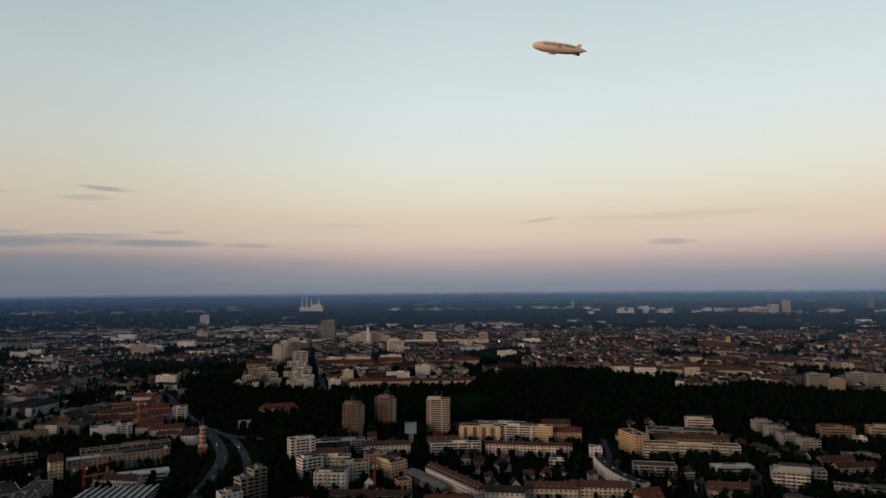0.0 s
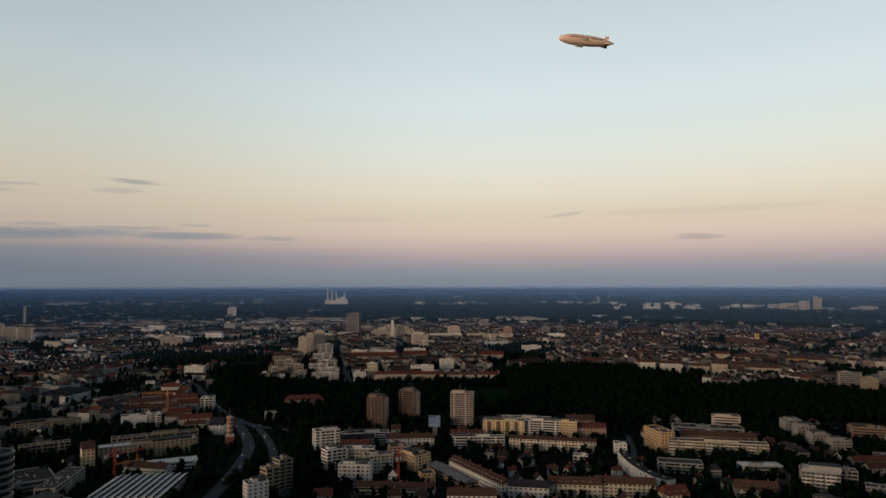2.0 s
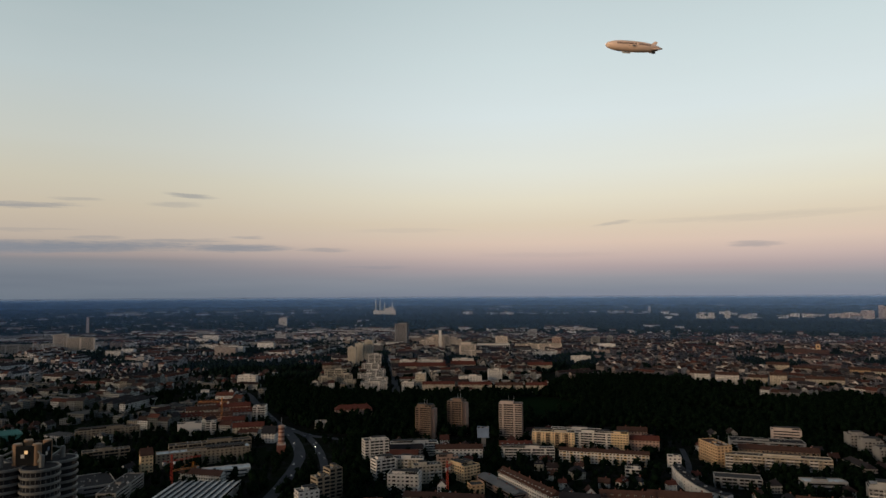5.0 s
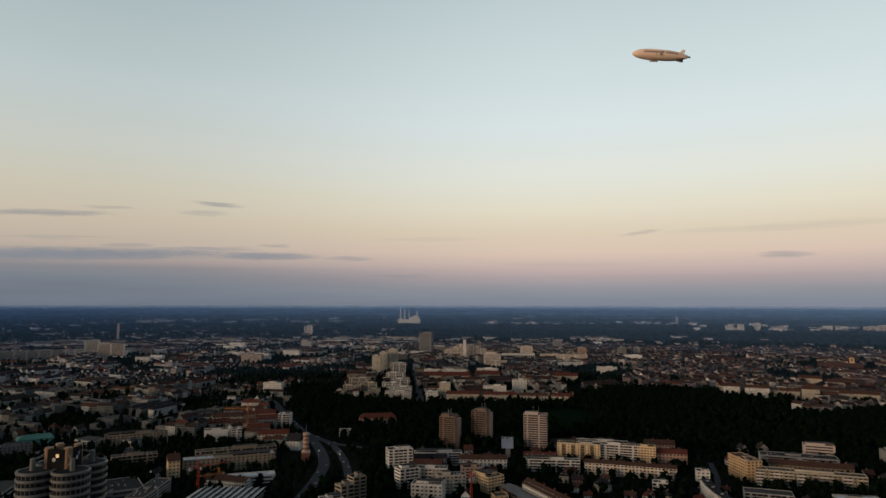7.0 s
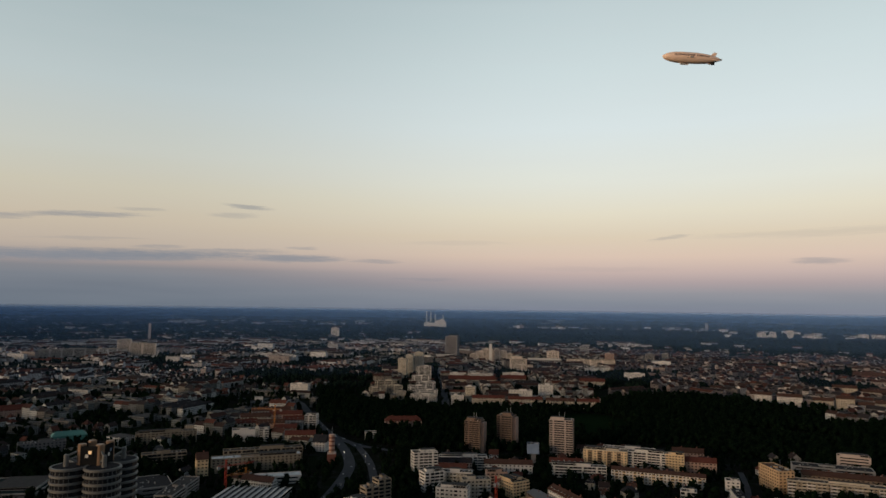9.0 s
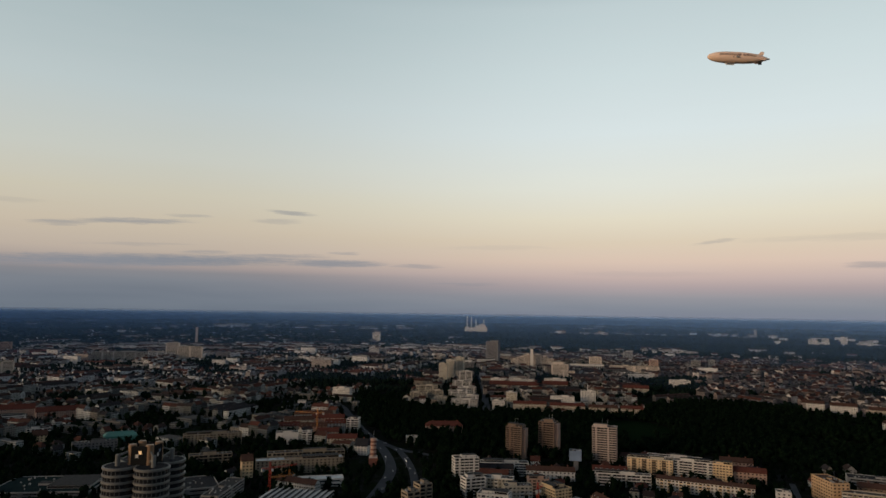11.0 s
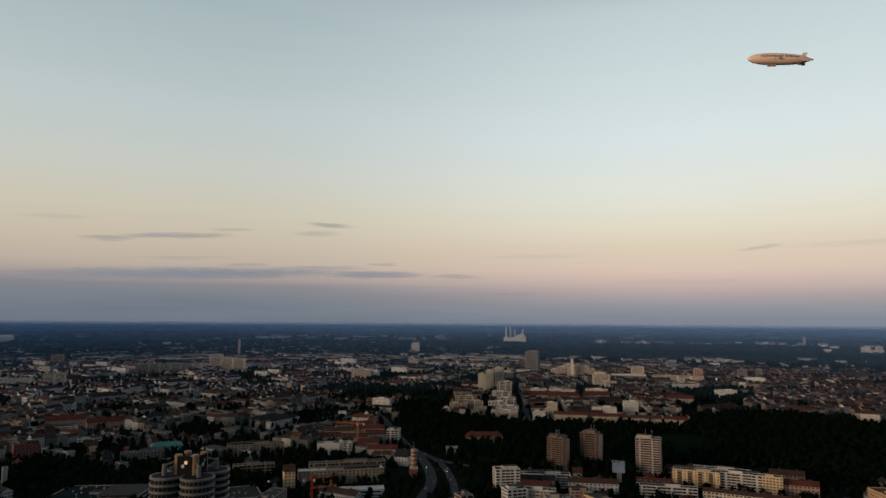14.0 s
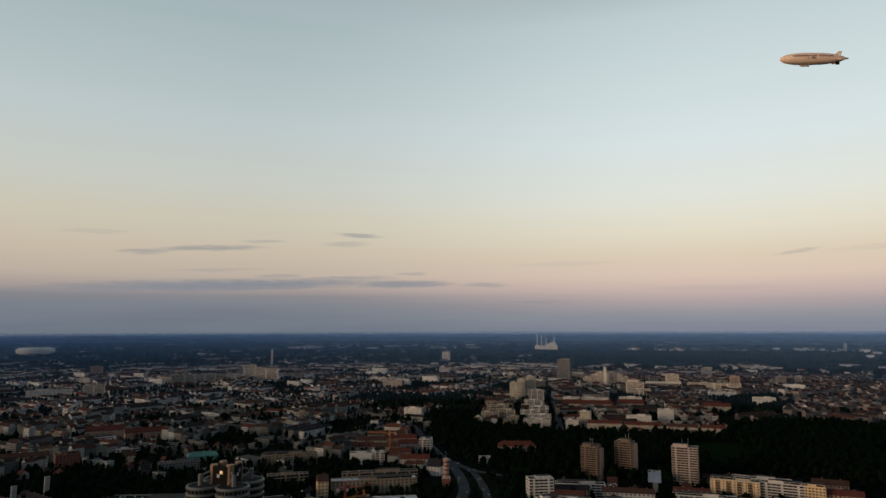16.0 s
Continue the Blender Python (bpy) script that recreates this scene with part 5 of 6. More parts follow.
# ---- the town between: rows, blocks and villas ----
class Batch:
    """Many houses in one mesh: walls and roofs as loose islands."""

    def __init__(self):
        self.v, self.f, self.m, self.uv = [], [], [], []

    def house(self, x, y, ang, L, Wd, h, roof, rise, z0=0.0, mi=(0, 1, 2)):
        c, s = math.cos(ang), math.sin(ang)

        def P(u, v, z):
            return (x + u * c - v * s, y + u * s + v * c, z + z0)

        l, w = L / 2, Wd / 2
        b = len(self.v)
        self.v += [P(-l, -w, 0), P(l, -w, 0), P(l, w, 0), P(-l, w, 0), P(-l, -w, h), P(l, -w, h), P(l, w, h), P(-l, w, h)]
        for i, (p, q, d) in enumerate(((0, 1, L), (1, 2, Wd), (2, 3, L), (3, 0, Wd))):
            self.f.append((b + p, b + q, b + q + 4, b + p + 4)), self.m.append(mi[0])
            self.uv += [(0, 0), (d, 0), (d, h), (0, h)]
        if roof == "flat":
            b = len(self.v)
            self.v += [P(-l, -w, h), P(l, -w, h), P(l, w, h), P(-l, w, h)]
            self.f.append((b, b + 1, b + 2, b + 3)), self.m.append(mi[2])
            self.uv += [(0, 0)] * 4
            if L > 14 and rng.random() < 0.6:
                u = rng.uniform(-0.6, 0.6) * l
                a, d, k = min(l * 0.3, 4), w * 0.5, rng.uniform(1.6, 3)
                b = len(self.v)
                self.v += [P(u - a, -d, h), P(u + a, -d, h), P(u + a, d, h), P(u - a, d, h), P(u - a, -d, h + k), P(u + a, -d, h + k), P(u + a, d, h + k), P(u - a, d, h + k)]
                for q in ((0, 1, 5, 4), (1, 2, 6, 5), (2, 3, 7, 6), (3, 0, 4, 7), (4, 5, 6, 7)):
                    self.f.append(tuple(b + i for i in q)), self.m.append(mi[2])
                    self.uv += [(0, 0)] * 4
            return
        hip = min(l * 0.8, w) if roof == "hip" else 0.0
        if roof == "gable":
            self.v += [P(-l, 0, h + rise), P(l, 0, h + rise)]
            self.f += [(b + 7, b + 4, b + 8), (b + 5, b + 6, b + 9)]
            self.m += [mi[0]] * 2
            self.uv += [(0.0, 0.0)] * 6
        o = 0.5
        lo = h - o * rise / w + 0.15
        b = len(self.v)
        self.v += [P(-l - o, -w - o, lo), P(l + o, -w - o, lo), P(l + o, w + o, lo), P(-l - o, w + o, lo), P(-l - o + hip, 0, h + rise + 0.15), P(l + o - hip, 0, h + rise + 0.15)]
        self.f += [(b, b + 1, b + 5, b + 4), (b + 2, b + 3, b + 4, b + 5)]
        self.m += [mi[1]] * 2
        self.uv += [(0, 0)] * 8
        if hip:
            self.f += [(b + 1, b + 2, b + 5), (b + 3, b, b + 4)]
            self.m += [mi[1]] * 2
            self.uv += [(0, 0)] * 6
        for _ in range(1 + int(L / 18)):  # chimney stacks
            u, k = rng.uniform(-0.8, 0.8) * (l - hip * 0.6), 0.45
            b = len(self.v)
            t = h + rise + 1.1
            self.v += [P(u - k, -k, h + rise * 0.6), P(u + k, -k, h + rise * 0.6), P(u + k, k, h + rise * 0.6), P(u - k, k, h + rise * 0.6), P(u - k, -k, t), P(u + k, -k, t), P(u + k, k, t), P(u - k, k, t)]
            for q in ((0, 1, 5, 4), (1, 2, 6, 5), (2, 3, 7, 6), (3, 0, 4, 7), (4, 5, 6, 7)):
                self.f.append(tuple(b + i for i in q)), self.m.append(mi[2])
                self.uv += [(0, 0)] * 4

    def link(self, name, mats, label, category, kind="stuff"):
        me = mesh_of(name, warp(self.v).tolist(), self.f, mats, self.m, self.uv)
        return tagged(new(name, me), label, category, kind=kind)


TREES = []  # (x, y, height, width)


def tree_at(x, y, h=None):
    h = h or rng.uniform(9, 16)
    TREES.append((x, y, h, h * rng.uniform(0.55, 0.8)))


HOUSES = []  # (x, y, angle, length, width, height, roof, rise)


def put_house(x, y, ang, L, Wd, h, roof, rise):
    a, d = polar(x, y)
    if not -56 < a < 39 or in_wood(a, d) or any(on_road(x + k * L * 0.45 * math.cos(ang), y + k * L * 0.45 * math.sin(ang), Wd * 0.5 + 2) for k in (-1, 0, 1)) or not free(x, y, Wd * 0.55):
        return False
    HOUSES.append((x, y, ang, L, Wd, h, roof, rise))
    return True


def block(cx, cy, ang, bw, bl, kind):
    """One town block of width bw and length bl, centred at cx, cy."""
    c, s = math.cos(ang), math.sin(ang)

    def at(u, v):
        return cx + u * c - v * s, cy + u * s + v * c

    if kind == "ring":
        h, dp = rng.uniform(13, 19), rng.uniform(10, 13)
        for u, v, L, t in ((0, -bl / 2 + dp / 2, bw, 0), (0, bl / 2 - dp / 2, bw, 0), (-bw / 2 + dp / 2, 0, bl - 2 * dp, 90), (bw / 2 - dp / 2, 0, bl - 2 * dp, 90)):
            n = max(1, round(L / rng.uniform(11, 22)))
            for i in range(n):
                q = (i + 0.5) / n * L - L / 2
                du, dv = (q, 0) if t == 0 else (0, q)
                if rng.random() < 0.84:
                    put_house(*at(u + du, v + dv), ang + radians(t), L / n + 0.1, dp + rng.uniform(-1, 1), h + rng.uniform(-4.5, 3), rng.choice(["gable", "gable", "gable", "flat"]), rng.uniform(3.5, 5.5))
        for _ in range(int(bw * bl / 260)):
            tree_at(*at(rng.uniform(-0.3, 0.3) * bw, rng.uniform(-0.3, 0.3) * bl))
        if rng.random() < 0.5:
            put_house(*at(rng.uniform(-6, 6), rng.uniform(-8, 8)), ang, bw * 0.4, 9, rng.uniform(5, 12), "flat", 0)
    elif kind == "rows":
        n = rng.choice([2, 3])
        t = rng.choice([0, 0, 1])
        h, rf = rng.uniform(9, 15), rng.choice(["gable", "gable", "flat", "hip"])
        for i in range(n):
            q = (i + 0.5) / n - 0.5
            if t == 0:
                put_house(*at(0, q * bl), ang, bw * rng.uniform(0.7, 0.95), 11, h, rf, 4)
            else:
                put_house(*at(q * bw, 0), ang + math.pi / 2, bl * rng.uniform(0.7, 0.95), 11, h, rf, 4)
        for _ in range(int(bw * bl / 190)):
            tree_at(*at(rng.uniform(-0.5, 0.5) * bw, rng.uniform(-0.5, 0.5) * bl))
    elif kind == "villas":
        nx, ny = max(1, int(bw / 22)), max(1, int(bl / 24))
        for i in range(nx):
            for j in range(ny):
                u, v = ((i + 0.5) / nx - 0.5) * bw + rng.uniform(-3, 3), ((j + 0.5) / ny - 0.5) * bl + rng.uniform(-3, 3)
                if rng.random() < 0.85:
                    put_house(*at(u, v), ang + rng.choice([0, math.pi / 2]) + rng.uniform(-0.08, 0.08), rng.uniform(10, 16), rng.uniform(8, 11), rng.uniform(5.5, 9), rng.choice(["gable", "gable", "hip", "hip"]), rng.uniform(3.5, 5.5))
                for _ in range(3):
                    tree_at(*at(u + rng.uniform(-11, 11), v + rng.uniform(-12, 12)), rng.uniform(6, 13))
    elif kind == "hall":
        for _ in range(rng.choice([2, 3, 4])):
            put_house(*at(rng.uniform(-0.35, 0.35) * bw, rng.uniform(-0.4, 0.4) * bl), ang, bw * rng.uniform(0.2, 0.5), bl * rng.uniform(0.12, 0.3), rng.uniform(5, 11), "flat", 0)
        for _ in range(int(bw * bl / 350)):
            tree_at(*at(rng.uniform(-0.5, 0.5) * bw, rng.uniform(-0.5, 0.5) * bl))
    elif kind == "slabs":
        for q in (-0.3, 0.2):
            put_house(*at(rng.uniform(-8, 8), q * bl), ang, bw * rng.uniform(0.5, 0.9), 12, rng.uniform(15, 30), "flat", 0)
        for _ in range(int(bw * bl / 300)):
            tree_at(*at(rng.uniform(-0.5, 0.5) * bw, rng.uniform(-0.5, 0.5) * bl))
    elif kind == "green":
        for _ in range(int(bw * bl / 130)):
            tree_at(*at(rng.uniform(-0.5, 0.5) * bw, rng.uniform(-0.5, 0.5) * bl), rng.uniform(8, 17))


def green_patch(a, d):
    """Small parks and tree belts of the left bank."""
    if -28.5 < a < -17 and 1600 < d < 1900 and rng.random() < 0.8:
        return True
    if -20.5 < a < -16 and 1300 < d < 1800:
        return True
    if -20.0 < a < -11.5 and 560 < d < 900:
        return True
    if -30 < a < -20 and 560 < d < 700:
        return rng.random() < 0.6
    if 3.5 < a < 16 and 1450 < d < 2100:
        return rng.random() < 0.4
    if a >= 16 and 1300 < d < 3000:
        return rng.random() < 0.16
    if -47 < a < -30 and d < 900:
        return rng.random() < 0.65
    return False


def district(a0, a1, d0, d1, turn, bw, bl, street, kinds):
    ang = radians(turn)
    c, s = math.cos(ang), math.sin(ang)
    R = d1 + 200
    ni, nj = int(2 * R / (bw + street)), int(2 * R / (bl + street))
    for i in range(-ni // 2, ni // 2 + 1):
        for j in range(-nj // 2, nj // 2 + 1):
            u, v = i * (bw + street), j * (bl + street)
            x, y = u * c - v * s, u * s + v * c
            a, d = polar(x, y)
            if not (a0 < a < a1 and d0 < d < d1):
                continue
            if in_wood(a, d):
                continue
            k = "green" if green_patch(a, d) else rng.choices([q for q, _ in kinds], [w for _, w in kinds])[0]
            block(x, y, ang, bw, bl, k)
            for q in range(int(bl / 16)):  # street trees
                if rng.random() < 0.45:
                    tree_at(x + (bw / 2 + street / 2) * c - (q * 16 - bl / 2) * s, y + (bw / 2 + street / 2) * s + (q * 16 - bl / 2) * c, rng.uniform(7, 12))


KEEP = len(TAKEN)  # circles without houses, mostly to clear the camera's view of larger buildings
for a, d, r in ((-26.0, 905, 48), (-28.4, 748, 34), (-26.0, 748, 26), (-24.2, 765, 26), (15.6, 690, 30), (14.3, 900, 30), (-22.5, 880, 22), (-20.7, 800, 30), (-21.8, 790, 22), (-20.2, 845, 24), (-19.0, 760, 24), (17.0, 735, 36), (15.4, 745, 26), (-46.5, 840, 40), (-43.0, 880, 46), (-40.0, 880, 46), (-47.0, 930, 40)):
    x, y, _ = spot(a, d)
    TAKEN.append((x, y, r))
district(-56, -29, 560, 1050, -14, 62, 78, 14, [("rows", 3), ("villas", 3), ("hall", 2), ("green", 3)])
district(-29, -20, 560, 1050, -10, 56, 70, 13, [("rows", 3), ("ring", 2), ("hall", 1), ("green", 3)])
district(-56, -17, 1050, 1650, -9, 66, 92, 14, [("ring", 3), ("rows", 4), ("villas", 4), ("hall", 1), ("green", 2)])
district(-56, -14, 1650, 2150, -16, 70, 84, 13, [("villas", 5), ("rows", 3), ("ring", 1.5), ("green", 2)])
district(-56, -12, 2150, 3000, -12, 90, 96, 16, [("rows", 3), ("hall", 3), ("slabs", 2), ("ring", 2), ("green", 1)])
district(-17, 3.5, 1270, 1950, 12, 68, 90, 15, [("ring", 4), ("rows", 3), ("villas", 1), ("green", 2)])
district(-12, 3.5, 1950, 3000, 17, 80, 96, 15, [("ring", 3), ("rows", 3), ("slabs", 1), ("green", 2)])
district(3.5, 39, 1250, 3000, -52, 72, 104, 14, [("ring", 8), ("rows", 3), ("green", 2.6)])
district(-12, 18.5, 540, 980, 5, 46, 52, 11, [("villas", 6), ("rows", 2), ("green", 3)])
district(18.5, 39, 540, 980, 5, 46, 52, 11, [("villas", 3), ("rows", 1), ("green", 6)])

del TAKEN[KEEP:]
near_ids = sorted(range(len(HOUSES)), key=lambda i: HOUSES[i][0] ** 2 + HOUSES[i][1] ** 2)[:290]
near_set = set(near_ids)
towns = {}
for i, hs in enumerate(HOUSES):
    if i in near_set:
        continue
    a, d = polar(hs[0], hs[1])
    key = ("left" if a < -17 else "middle" if a < 3.5 else "right") + ("_near" if d < 1700 else "_far")
    towns.setdefault(key, Batch()).house(*hs)
LABELS = {"left_near": "pale houses and apartment rows with red brown roofs among trees", "left_far": "villas, works and pale rows in the outer town", "middle_near": "town blocks with pale fronts beside the avenue",
          "middle_far": "pale blocks beyond the avenue", "right_near": "dense tenement blocks with red brown roofs", "right_far": "dense far tenement blocks with dark red roofs"}
for key, b in towns.items():
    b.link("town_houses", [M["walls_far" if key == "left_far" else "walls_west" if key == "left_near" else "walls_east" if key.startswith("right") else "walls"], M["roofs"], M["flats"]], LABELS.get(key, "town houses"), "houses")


def lone_house(hs):
    x, y, ang, L, Wd, h, roof, rise = hs
    kind = "terraced_row" if L > 24 else "house"
    e = new(kind)
    e.matrix_world = pose(x, y, 0, 0, 0, math.degrees(ang))
    what = {"gable": "pitched tiled roof", "hip": "hipped tiled roof", "flat": "flat felt roof"}[roof]
    size = "long plastered town row" if L > 24 else "small plastered villa" if h < 9.5 else "plastered town house"
    tagged(e, f"{size} with {what} among trees", "house")
    b = Batch()
    b.house(0, 0, 0, L, Wd, h, roof, rise)
    for nm, want in (("wall", (0,)), ("roof", (1, 2))):
        V, F, I, U, remap, k = [], [], [], [], {}, 0
        for f, m in zip(b.f, b.m):
            if m in want:
                F.append([remap.setdefault(q, len(remap)) for q in f])
                I.append(m)
                U += b.uv[k:k + len(f)]
            k += len(f)
        V = [None] * len(remap)
        for q, r in remap.items():
            V[r] = b.v[q]
        ob = new(nm, mesh_of(nm, V, F, [M["walls_west" if polar(x, y)[0] < -20 else "walls"], M["roofs"], M["flats"]], I, U))
        ob.parent = e


for i in near_ids:
    lone_house(HOUSES[i])

# ---- the outer country: pale clusters in dark woods ----
outer = Batch()


def cluster(a0, a1, d0, d1, n, h0, h1, l0, l1):
    for _ in range(n):
        a, d = rng.uniform(a0, a1), rng.uniform(d0, d1)
        x, y, _z = spot(a, d)
        if not free(x, y, 20):
            continue
        outer.house(x, y, radians(-a + rng.uniform(-25, 25)), rng.uniform(l0, l1), rng.uniform(12, 30), rng.uniform(h0, h1), rng.choice(["flat", "flat", "gable"]), 4)


cluster(-56, -10, 3000, 3500, 420, 8, 22, 20, 90)
cluster(-56, -24, 3500, 4600, 120, 8, 18, 20, 110)
cluster(-36, -17, 6200, 7600, 40, 12, 28, 50, 180)
cluster(-56, -36, 5000, 8500, 40, 10, 24, 50, 180)
cluster(-12, 10, 3000, 3400, 60, 8, 22, 16, 50)
cluster(10, 39, 3000, 3300, 28, 8, 20, 16, 45)
cluster(-4.5, 0.2, 5600, 6000, 15, 14, 40, 24, 50)
cluster(0.5, 5.5, 5700, 6200, 8, 10, 20, 40, 130)
cluster(5.5, 12.5, 5900, 6400, 26, 12, 36, 24, 70)
cluster(12.5, 20, 4800, 6200, 20, 10, 34, 30, 90)
cluster(20, 38, 5000, 5600, 30, 10, 36, 30, 90)
cluster(-10, 38, 8500, 16000, 40, 10, 26, 60, 260)
cluster(-56, -10, 8500, 16000, 26, 10, 26, 60, 260)
cluster(-56, 38, 6500, 14000, 200, 6, 15, 50, 260)
cluster(-56, 38, 14000, 24000, 120, 6, 18, 100, 700)
cluster(-56, -12, 4500, 6600, 170, 6, 15, 25, 110)
cluster(-56, -12, 3000, 4500, 160, 7, 16, 18, 60)
cluster(3, 6.5, 3300, 3600, 10, 10, 22, 30, 80)
cluster(11, 20, 3500, 3800, 10, 10, 22, 30, 70)
cluster(26, 38, 3300, 4300, 18, 8, 20, 30, 80)
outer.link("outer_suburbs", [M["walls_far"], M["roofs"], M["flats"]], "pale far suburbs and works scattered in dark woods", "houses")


# ---- trees ----
def ico():
    g = (1 + 5 ** 0.5) / 2
    v = np.array([(-1, g, 0), (1, g, 0), (-1, -g, 0), (1, -g, 0), (0, -1, g), (0, 1, g), (0, -1, -g), (0, 1, -g), (g, 0, -1), (g, 0, 1), (-g, 0, -1), (-g, 0, 1)], float)
    f = np.array([(0, 11, 5), (0, 5, 1), (0, 1, 7), (0, 7, 10), (0, 10, 11), (1, 5, 9), (5, 11, 4), (11, 10, 2), (10, 7, 6), (7, 1, 8), (3, 9, 4), (3, 4, 2), (3, 2, 6), (3, 6, 8), (3, 8, 9), (4, 9, 5), (2, 4, 11), (6, 2, 10), (8, 6, 7), (9, 8, 1)])
    return v / np.linalg.norm(v[0]), f


ICO_V, ICO_F = ico()


def crown_arrays(leaves, seed, size=0.16):
    """A crown in a unit box (width 1, height 1, base at 0): uneven core clumps and many leaf sprays that stand out of them."""
    r = np.random.default_rng(seed)
    V, F, base = [], [], 0
    centres = [(r.uniform(-0.18, 0.18), r.uniform(-0.18, 0.18), z, s) for z, s in ((0.42, 0.36), (0.62, 0.32), (0.8, 0.2))]
    for cx, cy, cz, s in centres:
        v = ICO_V * r.uniform(0.7, 1.15, (12, 1)) * np.array([s, s, s * 0.85]) + (cx, cy, cz)
        V.append(v), F.append(ICO_F + base)
        base += 12
    for _ in range(leaves):
        cx, cy, cz, s = centres[r.integers(0, 3)]
        n = r.normal(size=3)
        n /= np.linalg.norm(n)
        p = np.array((cx, cy, cz)) + n * s * r.uniform(0.75, 1.25)
        t = r.normal(size=3)
        t -= n * (t @ n) * 0.6
        t /= np.linalg.norm(t)
        b = np.cross(n, t)
        k = size * r.uniform(0.6, 1.2)
        V.append(np.array([p - t * k * 0.5 - b * k * 0.3, p + t * k * 0.5 - b * k * 0.2 + n * k * 0.3, p + b * k * 0.6 + n * k * 0.15]))
        F.append(np.array([(base, base + 1, base + 2)]))
        base += 3
    return np.vstack(V), np.vstack(F)


CROWNS = [crown_arrays(46, 100 + i) for i in range(6)]
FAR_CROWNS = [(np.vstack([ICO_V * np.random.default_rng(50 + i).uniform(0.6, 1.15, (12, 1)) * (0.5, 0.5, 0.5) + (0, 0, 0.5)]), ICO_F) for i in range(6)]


def woods(name, items, variants, label, mat):
    """Many trees in one mesh."""
    VS, FS, base = [], [], 0
    for k, (x, y, h, w) in enumerate(items):
        v, f = variants[k % len(variants)]
        t = rng.uniform(0, 6.283)
        c, s = math.cos(t), math.sin(t)
        q = v * (w, w, h)
        VS.append(np.stack([q[:, 0] * c - q[:, 1] * s + x, q[:, 0] * s + q[:, 1] * c + y, q[:, 2]], 1))
        FS.append(f + base)
        base += len(v)
    if not VS:
        return
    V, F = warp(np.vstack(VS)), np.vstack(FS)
    me = bpy.data.meshes.new(name)
    me.vertices.add(len(V))
    me.vertices.foreach_set("co", V.astype(np.float32).ravel())
    me.loops.add(F.size)
    me.loops.foreach_set("vertex_index", F.astype(np.int32).ravel())
    me.polygons.add(len(F))
    me.polygons.foreach_set("loop_start", np.arange(0, F.size, 3, dtype=np.int32))
    me.polygons.foreach_set("loop_total", np.full(len(F), 3, np.int32))
    me.update(calc_edges=True)
    me.materials.append(M[mat])
    tagged(new(name, me), label, "trees", kind="stuff")


def scatter(a0, a1, d0, d1, step, test, h0, h1):
    out = []
    x0, x1 = d1 * math.sin(radians(a0)) - 50, d1 * math.sin(radians(a1)) + 50
    for i in range(int(x0 / step), int(x1 / step)):
        for j in range(int(d0 * 0.55 / step), int(d1 / step) + 1):
            x, y = (i + rng.uniform(-0.45, 0.45)) * step, (j + rng.uniform(-0.45, 0.45)) * step
            a, d = polar(x, y)
            if a0 < a < a1 and d0 < d < d1 and test(a, d, x, y):
                h = rng.uniform(h0, h1)
                out.append((x, y, h, h * rng.uniform(0.6, 0.85)))
    return out


# the wooded park with a lawn; its hill is flat, imitated for the camera
def in_lawn(a, d):
    return ((a - 2.0) / 3.1) ** 2 + ((d - 1115) / 110) ** 2 < 1 or ((a - 17) / 3.5) ** 2 + ((d - 1150) / 35) ** 2 < 1


lawn = [spot(2.0 + 3.3 * math.cos(t * math.pi / 18), 1115 + 120 * math.sin(t * math.pi / 18), 0.25) for t in range(36)]
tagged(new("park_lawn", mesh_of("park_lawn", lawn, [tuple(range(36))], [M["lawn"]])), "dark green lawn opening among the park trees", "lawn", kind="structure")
park = scatter(-20.7, 39, 860, 1560, 9.0, lambda a, d, x, y: in_wood(a, d) and (not in_lawn(a, d) or rng.random() < 0.04) and not on_road(x, y, 10) and free(x, y, 2), 10, 18)
sprinkle = scatter(18.5, 37, 545, 985, 8.0, lambda a, d, x, y: not in_wood(a, d) and not on_road(x, y, 2) and free(x, y, 0) and rng.random() < 0.9, 8, 15)
sprinkle += scatter(-18, 36, 545, 985, 10.5, lambda a, d, x, y: not in_wood(a, d) and not on_road(x, y, 2) and free(x, y, -1) and rng.random() < 0.6, 5, 11)
sprinkle += scatter(-56, -20, 560, 1060, 10.5, lambda a, d, x, y: not on_road(x, y, 2) and free(x, y, -2) and rng.random() < 0.62, 6, 14)
belt = scatter(-20, -11.5, 560, 930, 9.0, lambda a, d, x, y: not on_road(x, y, 22 if d > 800 else 7) and free(x, y, 2) and not in_wood(a, d), 9, 16)
house_pts = np.array([(h[0], h[1], max(h[3], h[4]) * 0.5, h[4] * 0.5) for h in HOUSES])


def clear(items):
    out = []
    for t in items:
        q = np.hypot(house_pts[:, 0] - t[0], house_pts[:, 1] - t[1])
        if not (q < house_pts[:, 3] + 1.0).any() and free(t[0], t[1], -2) and not on_road(t[0], t[1], 4.5):
            out.append(t)
    return out


loose = clear(FRONT_TREES + [t for t in TREES if -56 < polar(t[0], t[1])[0] < 39]) + clear(sprinkle) + clear(belt)
loose.sort(key=lambda t: t[0] ** 2 + t[1] ** 2)

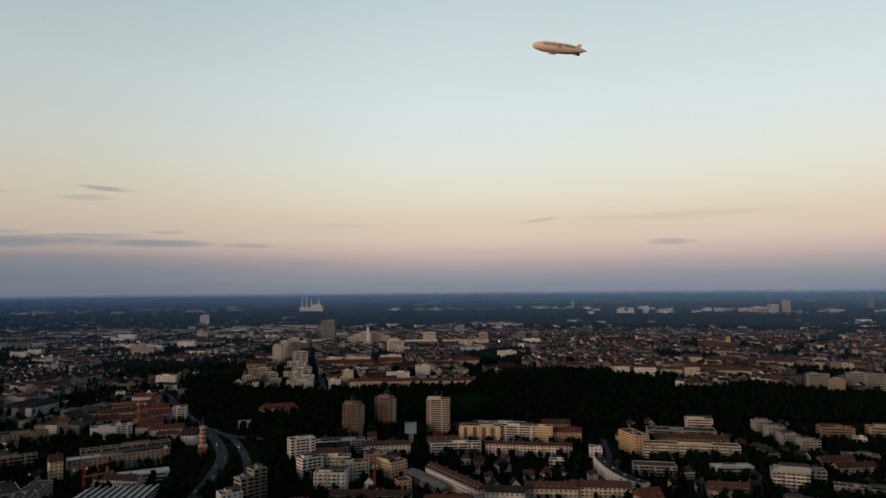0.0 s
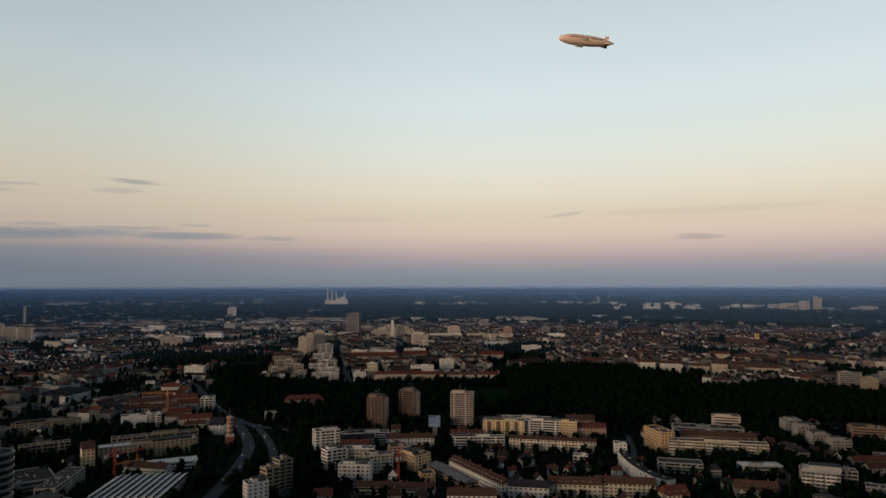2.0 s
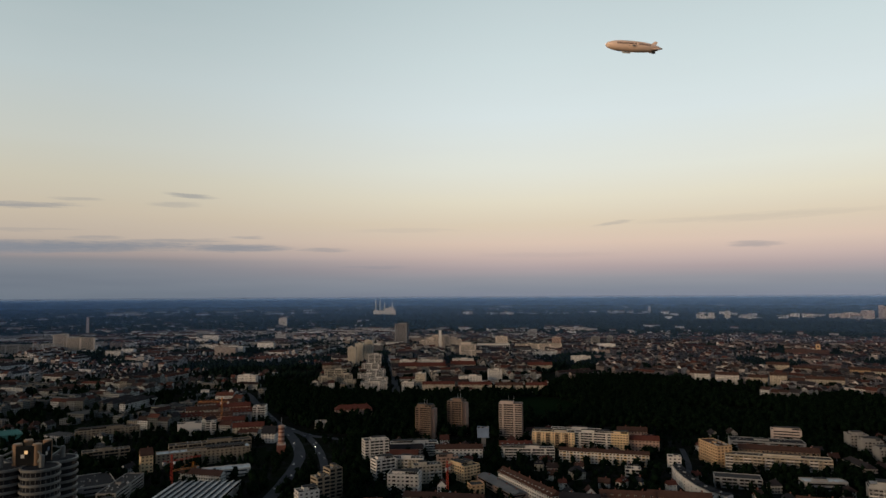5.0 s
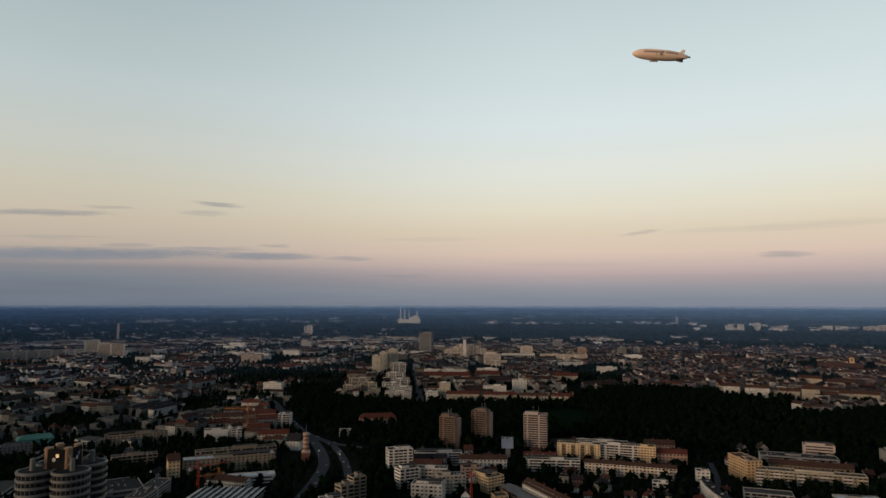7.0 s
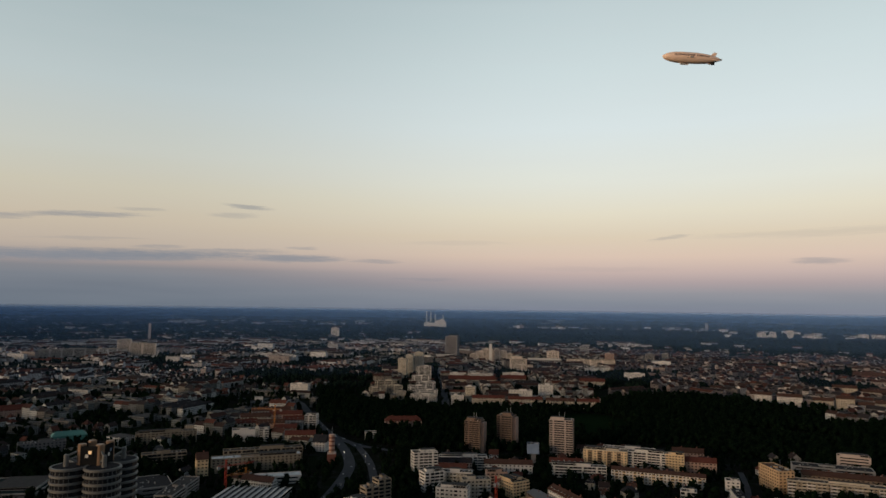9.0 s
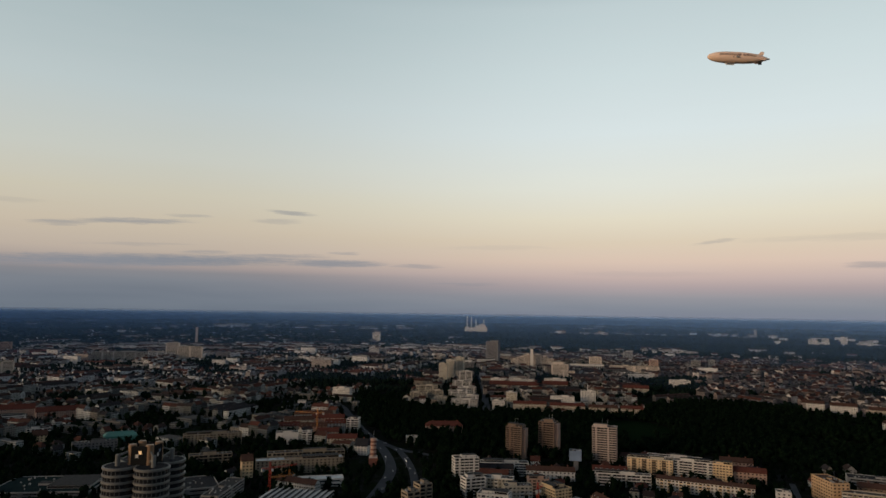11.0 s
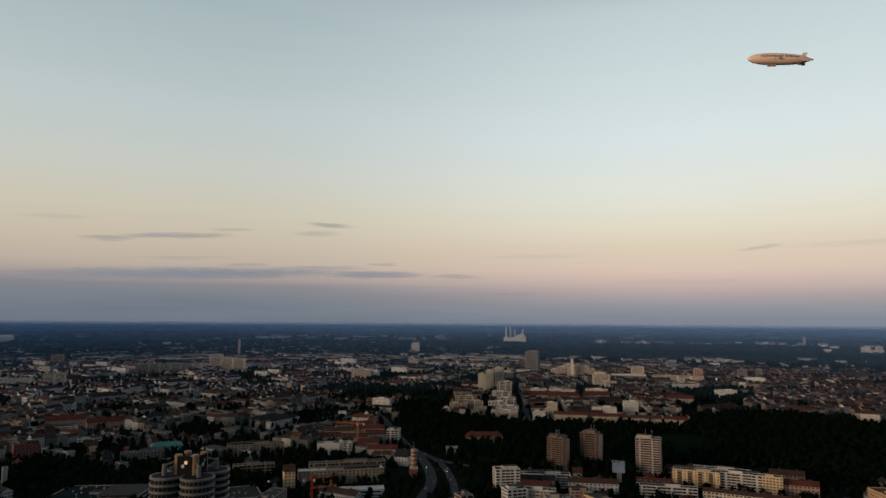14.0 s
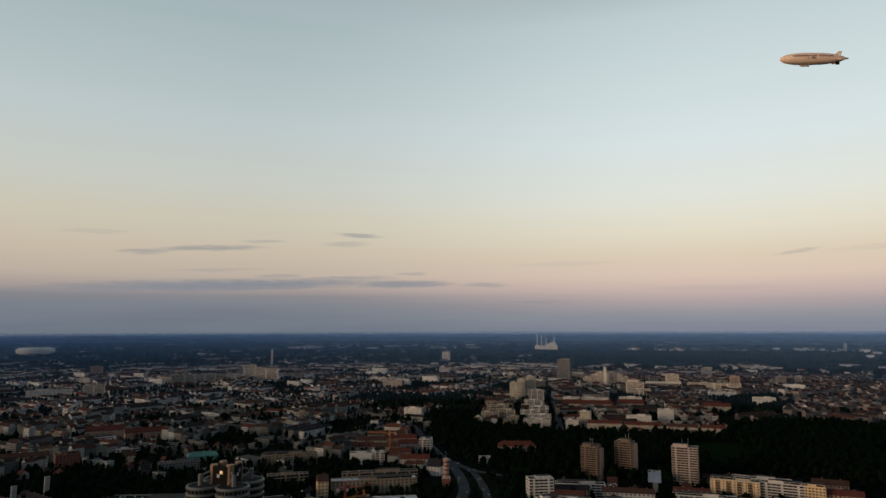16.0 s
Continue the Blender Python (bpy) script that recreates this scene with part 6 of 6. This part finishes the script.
trunk_bm = bmesh.new()
bm_tube(trunk_bm, [(0.035, 0), (0.024, 0.2), (0.018, 0.55)], 7)
for k in range(4):
    q = k * 1.6
    bm_bar(trunk_bm, (0, 0, 0.22 + 0.05 * k), (0.24 * math.cos(q), 0.24 * math.sin(q), 0.5 + 0.06 * k), 0.014)
TRUNK = to_mesh("trunk", trunk_bm, M["bark"])
BIG = []
for i in range(5):
    v, f = crown_arrays(130, 300 + i, 0.13)
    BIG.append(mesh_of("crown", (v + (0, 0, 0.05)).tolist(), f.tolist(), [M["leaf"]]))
single, rest = loose[:225], loose[225:]
for k, (x, y, h, w) in enumerate(single):
    e = new("tree")
    e.matrix_world = pose(x, y, 0, 0, 0, rng.uniform(0, 360)) @ Matrix.Diagonal((w, w, h, 1))
    tagged(e, "dark green broad-leaved tree among houses", "tree", "garden and street trees")
    for nm, me in (("trunk", TRUNK), ("crown", BIG[k % 5])):
        ob = new(nm, me)
        ob.parent = e
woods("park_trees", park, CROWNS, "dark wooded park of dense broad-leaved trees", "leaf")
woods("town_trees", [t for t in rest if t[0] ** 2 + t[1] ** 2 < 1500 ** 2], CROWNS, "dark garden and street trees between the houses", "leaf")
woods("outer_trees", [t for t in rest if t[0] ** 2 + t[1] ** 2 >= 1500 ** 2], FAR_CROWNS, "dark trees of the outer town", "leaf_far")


def far_wood_density(a, d):
    if d < 3600:
        return 0.5 if a < 0 else 0.85
    return 0.95


far = []
for _ in range(30000):
    d = 2900 * (16000 / 2900) ** rng.random() ** 1.5
    a = rng.uniform(-57, 40)
    if rng.random() < far_wood_density(a, d):
        x, y, _z = spot(a, d)
        k = d / 3000
        far.append((x, y, rng.uniform(12, 20) * k ** 0.35, rng.uniform(16, 34) * k))
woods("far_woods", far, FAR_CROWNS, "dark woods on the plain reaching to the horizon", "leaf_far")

# ---- cars and lamps on the main road ----
def car_proto():
    e = new("car")
    bm = bmesh.new()
    bm_box(bm, -0.85, 0.85, -2.1, 2.1, 0.3, 0.85)
    bmesh.ops.bevel(bm, geom=list(bm.edges), offset=0.12, segments=1, affect="EDGES")
    part("body", bm, M["metal"], e)
    bm = bmesh.new()
    bm_box(bm, -0.75, 0.75, -1.2, 1.3, 0.85, 1.42)
    bmesh.ops.bevel(bm, geom=list(bm.edges), offset=0.22, segments=1, affect="EDGES")
    part("cabin", bm, M["glass"], e)
    wm = bmesh.new()
    bm_tube(wm, [(0.32, -0.1), (0.32, 0.1)], 12)
    wheel = to_mesh("wheel", wm, M["rubber"])
    for sx_ in (-0.8, 0.8):
        for sy_ in (-1.3, 1.3):
            part("wheel", wheel, None, e, at=pose(sx_, sy_, 0.32, 0, 90, 0))
    for sx_ in (-0.6, 0.6):
        bm = bmesh.new()
        bm_box(bm, sx_ - 0.16, sx_ + 0.16, -2.16, -2.08, 0.55, 0.72)
        part("headlight", bm, M["white"], e)
    return tagged(e, "small grey car on the main road", "car", "cars on the road")


proto = car_proto()
placed = 0
for line, wd in ROAD_LINES[:3]:
    for i in range(2, len(line) - 1, 2):
        p, q = line[i], line[i + 1]
        dirv = (q - p).normalized()
        n = Vector((-dirv.y, dirv.x, 0))
        for sgn in (-1, 1):
            if rng.random() < 0.26 and p.length < 1150:
                r = p + n * sgn * wd * 0.22 + dirv * rng.uniform(-8, 8)
                m = pose(r.x, r.y, 0.3, 0, 0, math.degrees(math.atan2(dirv.y, dirv.x)) + (90 if sgn < 0 else -90))
                if placed == 0:
                    proto.matrix_world = m
                else:
                    copy_thing(proto, m)
                placed += 1


def street_lamp(a, d, h, size, label):
    e = stand("street_lamp", a, d, 0, label, "street lamp")
    bm = bmesh.new()
    bm_tube(bm, [(0.12, 0), (0.08, h)], 8)
    part("pole", bm, M["metal"], e)
    bm = bmesh.new()
    bm_tube(bm, [(size * 0.4, h), (size, h + size * 0.6), (size * 0.9, h + size * 1.4), (size * 0.2, h + size * 1.9)], 12)
    part("lantern", bm, M["lamp"], e)


street_lamp(-18.35, 838, 8, 0.34, "lit street lamp beside the main road")
street_lamp(-16.6, 812, 8, 0.26, "lit street lamp on the slip road")
street_lamp(5.05, 2130, 22, 0.95, "bright floodlight on a tall mast")
